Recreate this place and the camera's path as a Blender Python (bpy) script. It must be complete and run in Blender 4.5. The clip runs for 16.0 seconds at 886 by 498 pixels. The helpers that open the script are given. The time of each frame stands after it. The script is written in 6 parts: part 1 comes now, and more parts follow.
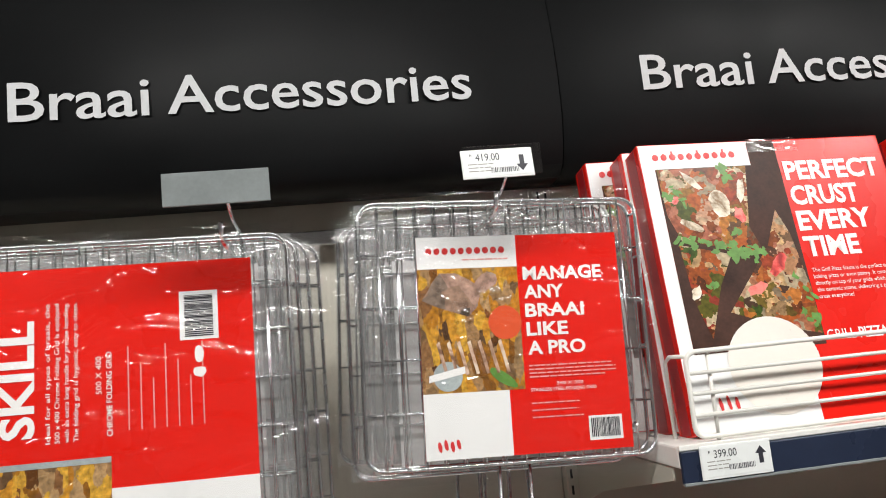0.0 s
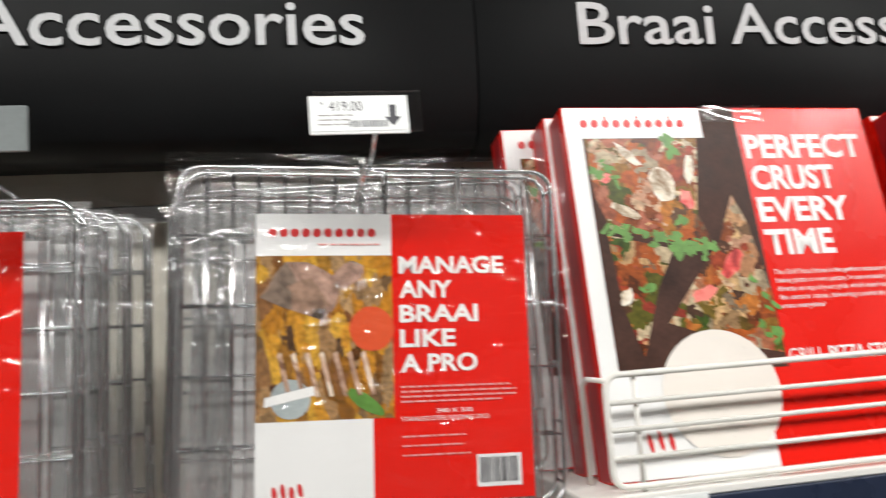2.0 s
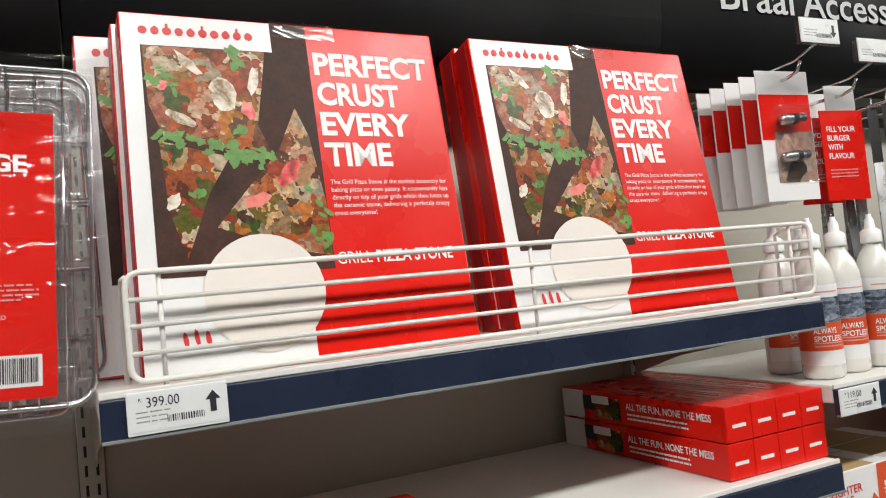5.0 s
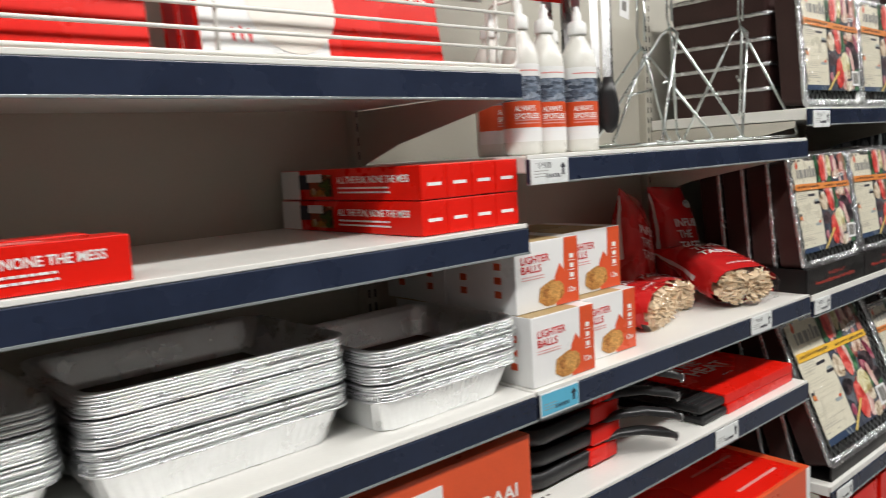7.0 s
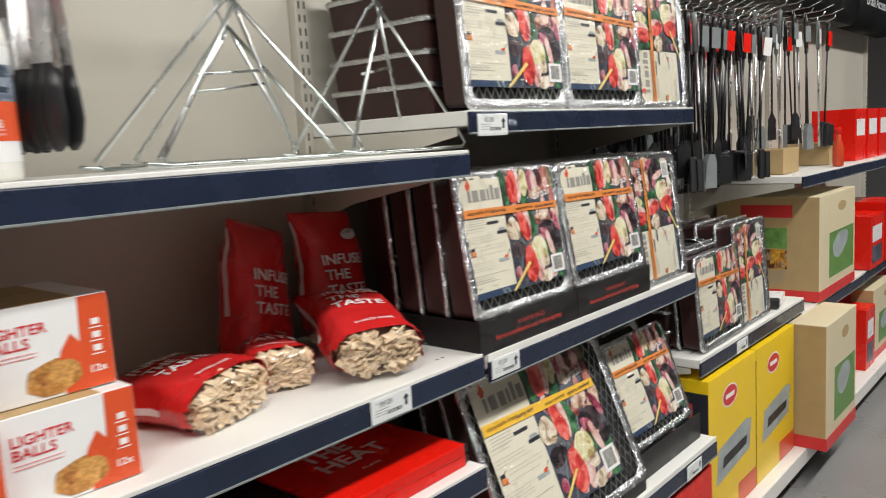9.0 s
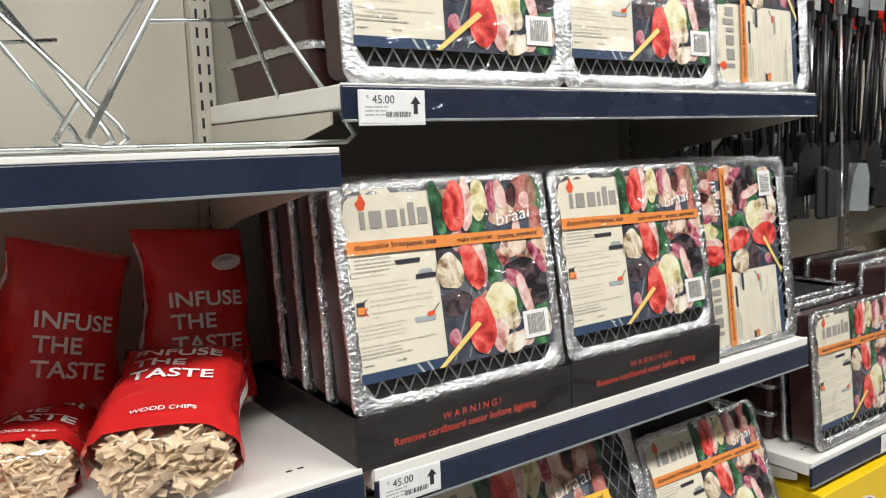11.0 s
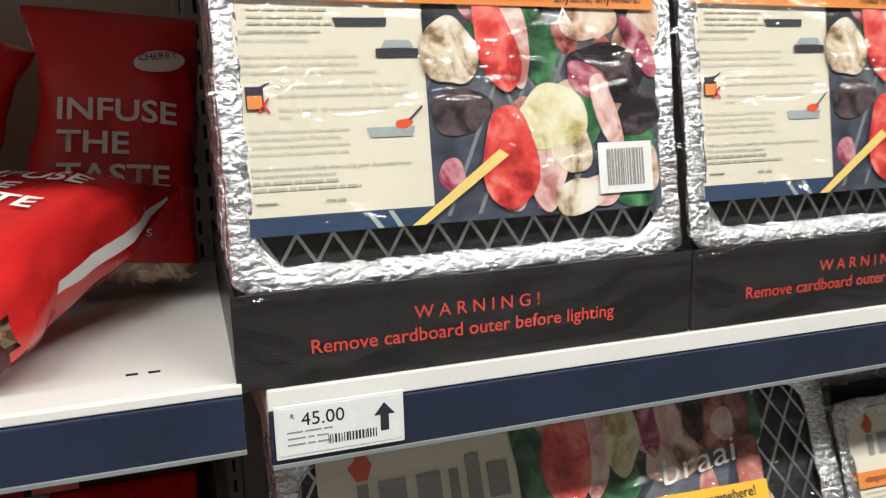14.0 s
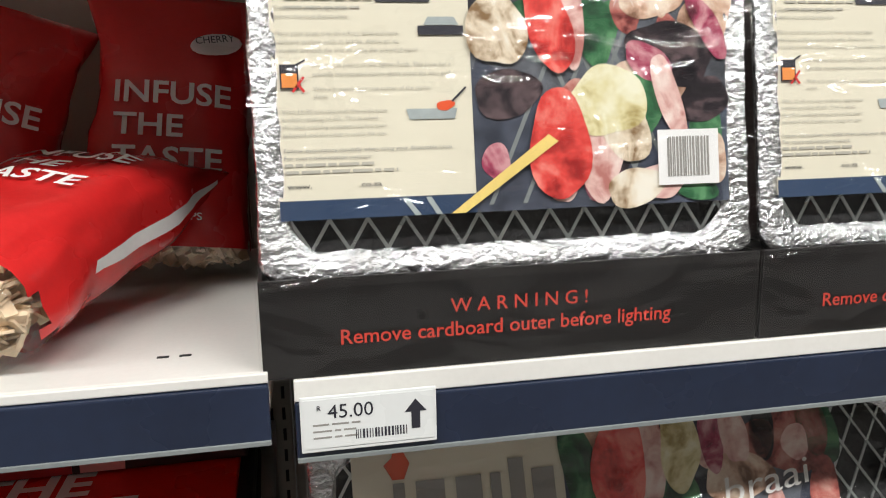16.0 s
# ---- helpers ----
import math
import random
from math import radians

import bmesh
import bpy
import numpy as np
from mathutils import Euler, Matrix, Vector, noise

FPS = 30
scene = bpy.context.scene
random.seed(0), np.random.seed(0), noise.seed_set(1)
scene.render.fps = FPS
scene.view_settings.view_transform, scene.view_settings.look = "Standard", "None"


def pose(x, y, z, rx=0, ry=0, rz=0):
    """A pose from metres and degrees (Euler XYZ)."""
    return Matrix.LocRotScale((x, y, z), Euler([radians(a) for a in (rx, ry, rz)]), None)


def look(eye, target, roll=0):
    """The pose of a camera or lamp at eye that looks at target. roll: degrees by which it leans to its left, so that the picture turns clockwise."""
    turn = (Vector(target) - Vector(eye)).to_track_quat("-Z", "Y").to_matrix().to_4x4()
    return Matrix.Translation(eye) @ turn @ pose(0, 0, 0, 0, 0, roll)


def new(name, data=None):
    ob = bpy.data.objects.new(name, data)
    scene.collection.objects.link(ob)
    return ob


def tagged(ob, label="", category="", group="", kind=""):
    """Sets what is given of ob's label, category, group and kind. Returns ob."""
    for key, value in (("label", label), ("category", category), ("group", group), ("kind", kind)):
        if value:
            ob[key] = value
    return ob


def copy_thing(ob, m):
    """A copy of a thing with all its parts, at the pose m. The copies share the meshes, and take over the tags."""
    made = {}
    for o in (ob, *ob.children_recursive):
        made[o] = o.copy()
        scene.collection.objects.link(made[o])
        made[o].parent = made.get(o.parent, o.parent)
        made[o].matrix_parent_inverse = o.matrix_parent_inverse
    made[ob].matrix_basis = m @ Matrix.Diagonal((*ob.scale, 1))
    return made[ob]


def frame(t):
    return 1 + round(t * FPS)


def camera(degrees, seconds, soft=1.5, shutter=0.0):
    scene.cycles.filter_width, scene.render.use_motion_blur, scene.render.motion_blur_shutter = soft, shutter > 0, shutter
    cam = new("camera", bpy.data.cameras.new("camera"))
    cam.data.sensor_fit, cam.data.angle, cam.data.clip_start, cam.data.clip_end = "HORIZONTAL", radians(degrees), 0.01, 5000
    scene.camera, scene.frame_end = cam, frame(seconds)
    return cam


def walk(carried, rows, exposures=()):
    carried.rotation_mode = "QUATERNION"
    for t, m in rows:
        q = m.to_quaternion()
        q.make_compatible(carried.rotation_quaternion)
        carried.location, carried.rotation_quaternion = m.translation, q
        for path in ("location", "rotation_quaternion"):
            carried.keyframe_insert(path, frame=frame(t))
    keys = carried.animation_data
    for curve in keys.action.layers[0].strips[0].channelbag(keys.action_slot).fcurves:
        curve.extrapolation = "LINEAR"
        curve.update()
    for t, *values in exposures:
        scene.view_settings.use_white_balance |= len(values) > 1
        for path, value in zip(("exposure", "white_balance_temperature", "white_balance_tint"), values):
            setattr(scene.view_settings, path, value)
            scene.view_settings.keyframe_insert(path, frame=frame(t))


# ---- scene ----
cam = camera(59.4, 16.0, 1.0, 0.35)
PATH = [
    (0, (-0.411, -0.934, 1.611), (-0.103, 1.023, 1.885), -5.9),
    (0.5, (-0.403, -0.874, 1.617), (-0.116, 1.086, 1.897), -5.4),
    (1, (-0.404, -0.746, 1.655), (-0.128, 1.216, 1.929), -4.4),
    (1.5, (-0.336, -0.7, 1.654), (-0.06, 1.263, 1.918), -4.0),
    (2, (-0.253, -0.711, 1.628), (0.12, 1.239, 1.868), -4.3),
    (2.5, (-0.197, -0.742, 1.609), (0.505, 1.121, 1.793), -5.1),
    (3, (-0.178, -0.752, 1.592), (0.72, 1.029, 1.731), -5.8),
    (3.2, (-0.166, -0.757, 1.580), (0.742, 1.018, 1.715), -6.0),
    (5.3, (-0.013, -0.808, 1.523), (0.867, 0.986, 1.61), -5.5),
    (5.5, (-0.033, -0.79, 1.497), (0.902, 0.976, 1.57), -5.9),
    (6, (-0.067, -0.794, 1.406), (1.016, 0.887, 1.386), -6.1),
    (6.5, (-0.038, -0.811, 1.334), (1.194, 0.755, 1.169), -4.8),
    (7, (0.087, -0.843, 1.344), (1.387, 0.658, 1.109), -3.4),
    (7.5, (0.229, -0.903, 1.333), (1.624, 0.506, 1.067), -2.5),
    (8, (0.392, -0.921, 1.351), (1.86, 0.412, 1.092), -2.7),
    (8.5, (0.642, -0.89, 1.363), (2.125, 0.426, 1.101), -3.0),
    (9, (0.883, -0.897, 1.353), (2.376, 0.406, 1.084), -3.4),
    (9.2, (0.983, -0.913, 1.35), (2.47, 0.399, 1.086), -2.6),
    (11.3, (1.626, -0.786, 1.329), (2.724, 0.865, 1.068), -2.2),
    (11.5, (1.651, -0.798, 1.322), (2.724, 0.869, 1.063), -2.3),
    (12, (1.67, -0.829, 1.316), (2.666, 0.885, 1.049), -2.1),
    (12.5, (1.73, -0.766, 1.249), (2.647, 0.979, 0.914), -1.7),
    (13, (1.839, -0.63, 1.181), (2.633, 1.166, 0.801), -1.6),
    (13.5, (1.909, -0.549, 1.153), (2.691, 1.248, 0.756), -1.2),
    (14, (1.986, -0.513, 1.143), (2.589, 1.352, 0.745), -1.5),
    (14.5, (2.014, -0.486, 1.103), (2.488, 1.416, 0.701), -1.0),
    (15, (2.018, -0.475, 1.09), (2.455, 1.434, 0.685), -0.8),
    (15.5, (2.022, -0.475, 1.108), (2.42, 1.443, 0.705), -0.9),
    (16, (2.025, -0.493, 1.13), (2.414, 1.428, 0.734), -1.0),
]
walk(cam, [(t, look(eye, target, roll)) for t, eye, target, roll in PATH], [(0.0, 0.04), (1.5, 0.02), (3.0, -0.24), (6.0, -0.18), (7.5, -0.04), (9.0, 0.0), (12.0, 0.2), (14.0, 0.2), (16.0, 0.18)])

# ---- light ----
world = bpy.data.worlds.new("store_air")
scene.world = world
world.use_nodes = True
world.node_tree.nodes["Background"].inputs[0].default_value = (0.9, 0.95, 1.0, 1)
world.node_tree.nodes["Background"].inputs[1].default_value = 0.004


def tube_lamp(x, y, z, sx, sy, watts):
    d = bpy.data.lights.new("aisle_lamp", "AREA")
    d.shape, d.size, d.size_y, d.energy, d.color = "RECTANGLE", sx, sy, watts, (1.0, 0.985, 0.955)
    ob = new("aisle_lamp", d)
    ob.matrix_world = pose(x, y, z)
    return ob


for lx in (-2.2, -0.4, 1.4, 3.2, 5.0, 6.8):
    tube_lamp(lx, -1.4, 3.07, 1.45, 0.24, 50)
    tube_lamp(lx, 2.3, 3.07, 1.45, 0.16, 6)


# ---- materials ----
def mat(name, color, rough=0.5, metal=0.0, var=0.06, scale=18.0, bump=0.0, bscale=60.0, fine=220.0, spec=0.5, coat=0.0):
    m = bpy.data.materials.new(name)
    m.use_nodes = True
    n, l = m.node_tree.nodes, m.node_tree.links
    b = n["Principled BSDF"]
    b.inputs["Metallic"].default_value = metal
    b.inputs["Specular IOR Level"].default_value = spec
    b.inputs["Coat Weight"].default_value = coat
    tc = n.new("ShaderNodeTexCoord")
    oi = n.new("ShaderNodeObjectInfo")
    off = n.new("ShaderNodeVectorMath")
    off.operation = "ADD"
    l.new(tc.outputs["Object"], off.inputs[0])
    l.new(oi.outputs["Random"], off.inputs[1])
    big, small = n.new("ShaderNodeTexNoise"), n.new("ShaderNodeTexNoise")
    big.inputs["Scale"].default_value, small.inputs["Scale"].default_value = scale, fine
    big.inputs["Detail"].default_value = 4
    l.new(off.outputs[0], big.inputs["Vector"])
    l.new(off.outputs[0], small.inputs["Vector"])
    add = n.new("ShaderNodeMath")
    add.operation = "MULTIPLY_ADD"
    add.inputs[1].default_value = 0.4
    l.new(small.outputs["Fac"], add.inputs[0])
    l.new(big.outputs["Fac"], add.inputs[2])
    mr = n.new("ShaderNodeMapRange")
    mr.inputs["From Min"].default_value, mr.inputs["From Max"].default_value = 0.4, 1.0
    mr.inputs["To Min"].default_value, mr.inputs["To Max"].default_value = 1 - var, 1 + var
    l.new(add.outputs[0], mr.inputs["Value"])
    mul = n.new("ShaderNodeVectorMath")
    mul.operation = "SCALE"
    mul.inputs[0].default_value = color
    l.new(mr.outputs["Result"], mul.inputs["Scale"])
    l.new(mul.outputs[0], b.inputs["Base Color"])
    rr = n.new("ShaderNodeMapRange")
    rr.inputs["From Min"].default_value, rr.inputs["From Max"].default_value = 0.3, 0.7
    rr.inputs["To Min"].default_value, rr.inputs["To Max"].default_value = max(0.03, rough - 0.07), min(1, rough + 0.07)
    l.new(big.outputs["Fac"], rr.inputs["Value"])
    l.new(rr.outputs["Result"], b.inputs["Roughness"])
    if bump:
        t = n.new("ShaderNodeTexNoise")
        t.inputs["Scale"].default_value, t.inputs["Detail"].default_value = bscale, 5
        l.new(off.outputs[0], t.inputs["Vector"])
        bp = n.new("ShaderNodeBump")
        bp.inputs["Strength"].default_value, bp.inputs["Distance"].default_value = bump, 0.004
        l.new(t.outputs["Fac"], bp.inputs["Height"])
        l.new(bp.outputs["Normal"], b.inputs["Normal"])
    return m


def picture(name, colors, scale, rough=0.3, stretch=(1, 1, 1), warp=0.5):
    """A printed food photograph: cells of food colours with a soft grain."""
    m = bpy.data.materials.new(name)
    m.use_nodes = True
    n, l = m.node_tree.nodes, m.node_tree.links
    b = n["Principled BSDF"]
    tc, mp = n.new("ShaderNodeTexCoord"), n.new("ShaderNodeMapping")
    mp.inputs["Scale"].default_value = stretch
    l.new(tc.outputs["Object"], mp.inputs["Vector"])
    wn = n.new("ShaderNodeTexNoise")
    wn.inputs["Scale"].default_value = scale * 0.8
    wn.inputs["Detail"].default_value = 3
    l.new(mp.outputs[0], wn.inputs["Vector"])
    mx = n.new("ShaderNodeMix")
    mx.data_type = "VECTOR"
    mx.inputs["Factor"].default_value = warp * 0.06
    l.new(mp.outputs[0], mx.inputs["A"])
    l.new(wn.outputs["Color"], mx.inputs["B"])
    vo = n.new("ShaderNodeTexVoronoi")
    vo.inputs["Scale"].default_value = scale
    l.new(mx.outputs["Result"], vo.inputs["Vector"])
    ra = n.new("ShaderNodeValToRGB")
    e = ra.color_ramp.elements
    while len(e) < len(colors):
        e.new(0.5)
    for i, c in enumerate(colors):
        e[i].position, e[i].color = i / (len(colors) - 1), (*c, 1)
    sp = n.new("ShaderNodeSeparateColor")
    l.new(vo.outputs["Color"], sp.inputs[0])
    l.new(sp.outputs[0], ra.inputs["Fac"])
    fn = n.new("ShaderNodeTexNoise")
    fn.inputs["Scale"].default_value, fn.inputs["Detail"].default_value = scale * 3, 6
    l.new(tc.outputs["Object"], fn.inputs["Vector"])
    mr = n.new("ShaderNodeMapRange")
    mr.inputs["From Min"].default_value, mr.inputs["From Max"].default_value = 0.3, 0.7
    mr.inputs["To Min"].default_value, mr.inputs["To Max"].default_value = 0.55, 1.35
    l.new(fn.outputs["Fac"], mr.inputs["Value"])
    sc = n.new("ShaderNodeVectorMath")
    sc.operation = "SCALE"
    l.new(ra.outputs["Color"], sc.inputs[0])
    l.new(mr.outputs["Result"], sc.inputs["Scale"])
    l.new(sc.outputs[0], b.inputs["Base Color"])
    b.inputs["Roughness"].default_value = rough
    b.inputs["Specular IOR Level"].default_value = 0.25
    return m


def film(name, gloss=0.10, wrinkle=0.6, scale=16.0, milk=0.0):
    """Clear wrapping film: see-through with wrinkled glints."""
    m = bpy.data.materials.new(name)
    m.use_nodes = True
    n, l = m.node_tree.nodes, m.node_tree.links
    n.remove(n["Principled BSDF"])
    out = n["Material Output"]
    tr, gl, mi = n.new("ShaderNodeBsdfTransparent"), n.new("ShaderNodeBsdfGlossy"), n.new("ShaderNodeMixShader")
    gl.inputs["Roughness"].default_value = 0.05
    tc, mp, no = n.new("ShaderNodeTexCoord"), n.new("ShaderNodeMapping"), n.new("ShaderNodeTexNoise")
    mp.inputs["Scale"].default_value = (1.0, 1.0, 2.4)
    mp.inputs["Rotation"].default_value = (0, 0.5, 0)
    l.new(tc.outputs["Object"], mp.inputs["Vector"])
    no.inputs["Scale"].default_value, no.inputs["Detail"].default_value, no.inputs["Distortion"].default_value = scale, 3, 0.8
    l.new(mp.outputs[0], no.inputs["Vector"])
    bp = n.new("ShaderNodeBump")
    bp.inputs["Strength"].default_value, bp.inputs["Distance"].default_value = wrinkle, 0.02
    l.new(no.outputs["Fac"], bp.inputs["Height"])
    l.new(bp.outputs["Normal"], gl.inputs["Normal"])
    mi.inputs[0].default_value = gloss
    l.new(tr.outputs[0], mi.inputs[1])
    l.new(gl.outputs[0], mi.inputs[2])
    last = mi
    if milk:
        df, last = n.new("ShaderNodeBsdfDiffuse"), n.new("ShaderNodeMixShader")
        df.inputs["Color"].default_value = (0.82, 0.83, 0.82, 1)
        last.inputs[0].default_value = milk
        l.new(mi.outputs[0], last.inputs[1])
        l.new(df.outputs[0], last.inputs[2])
    l.new(last.outputs[0], out.inputs["Surface"])
    return m


def food_ink(name, dark, mid, pale, scale=28.0, rough=0.3):
    """Printed food: three tones that run into one another, with a fine grain."""
    m = bpy.data.materials.new(name)
    m.use_nodes = True
    n, l = m.node_tree.nodes, m.node_tree.links
    b = n["Principled BSDF"]
    tc, a, g = n.new("ShaderNodeTexCoord"), n.new("ShaderNodeTexNoise"), n.new("ShaderNodeTexNoise")
    a.inputs["Scale"].default_value, a.inputs["Detail"].default_value, a.inputs["Distortion"].default_value = scale, 6, 1.2
    g.inputs["Scale"].default_value, g.inputs["Detail"].default_value = scale * 7, 3
    l.new(tc.outputs["Object"], a.inputs["Vector"])
    l.new(tc.outputs["Object"], g.inputs["Vector"])
    mx = n.new("ShaderNodeMath")
    mx.operation = "MULTIPLY_ADD"
    mx.inputs[1].default_value = 0.22
    l.new(g.outputs["Fac"], mx.inputs[0])
    l.new(a.outputs["Fac"], mx.inputs[2])
    ra = n.new("ShaderNodeValToRGB")
    e = ra.color_ramp.elements
    e.new(0.5)
    for i, (p, c) in enumerate(((0.46, dark), (0.60, mid), (0.76, pale))):
        e[i].position, e[i].color = p, (*c, 1)
    l.new(mx.outputs[0], ra.inputs["Fac"])
    l.new(ra.outputs["Color"], b.inputs["Base Color"])
    b.inputs["Roughness"].default_value = rough
    return m


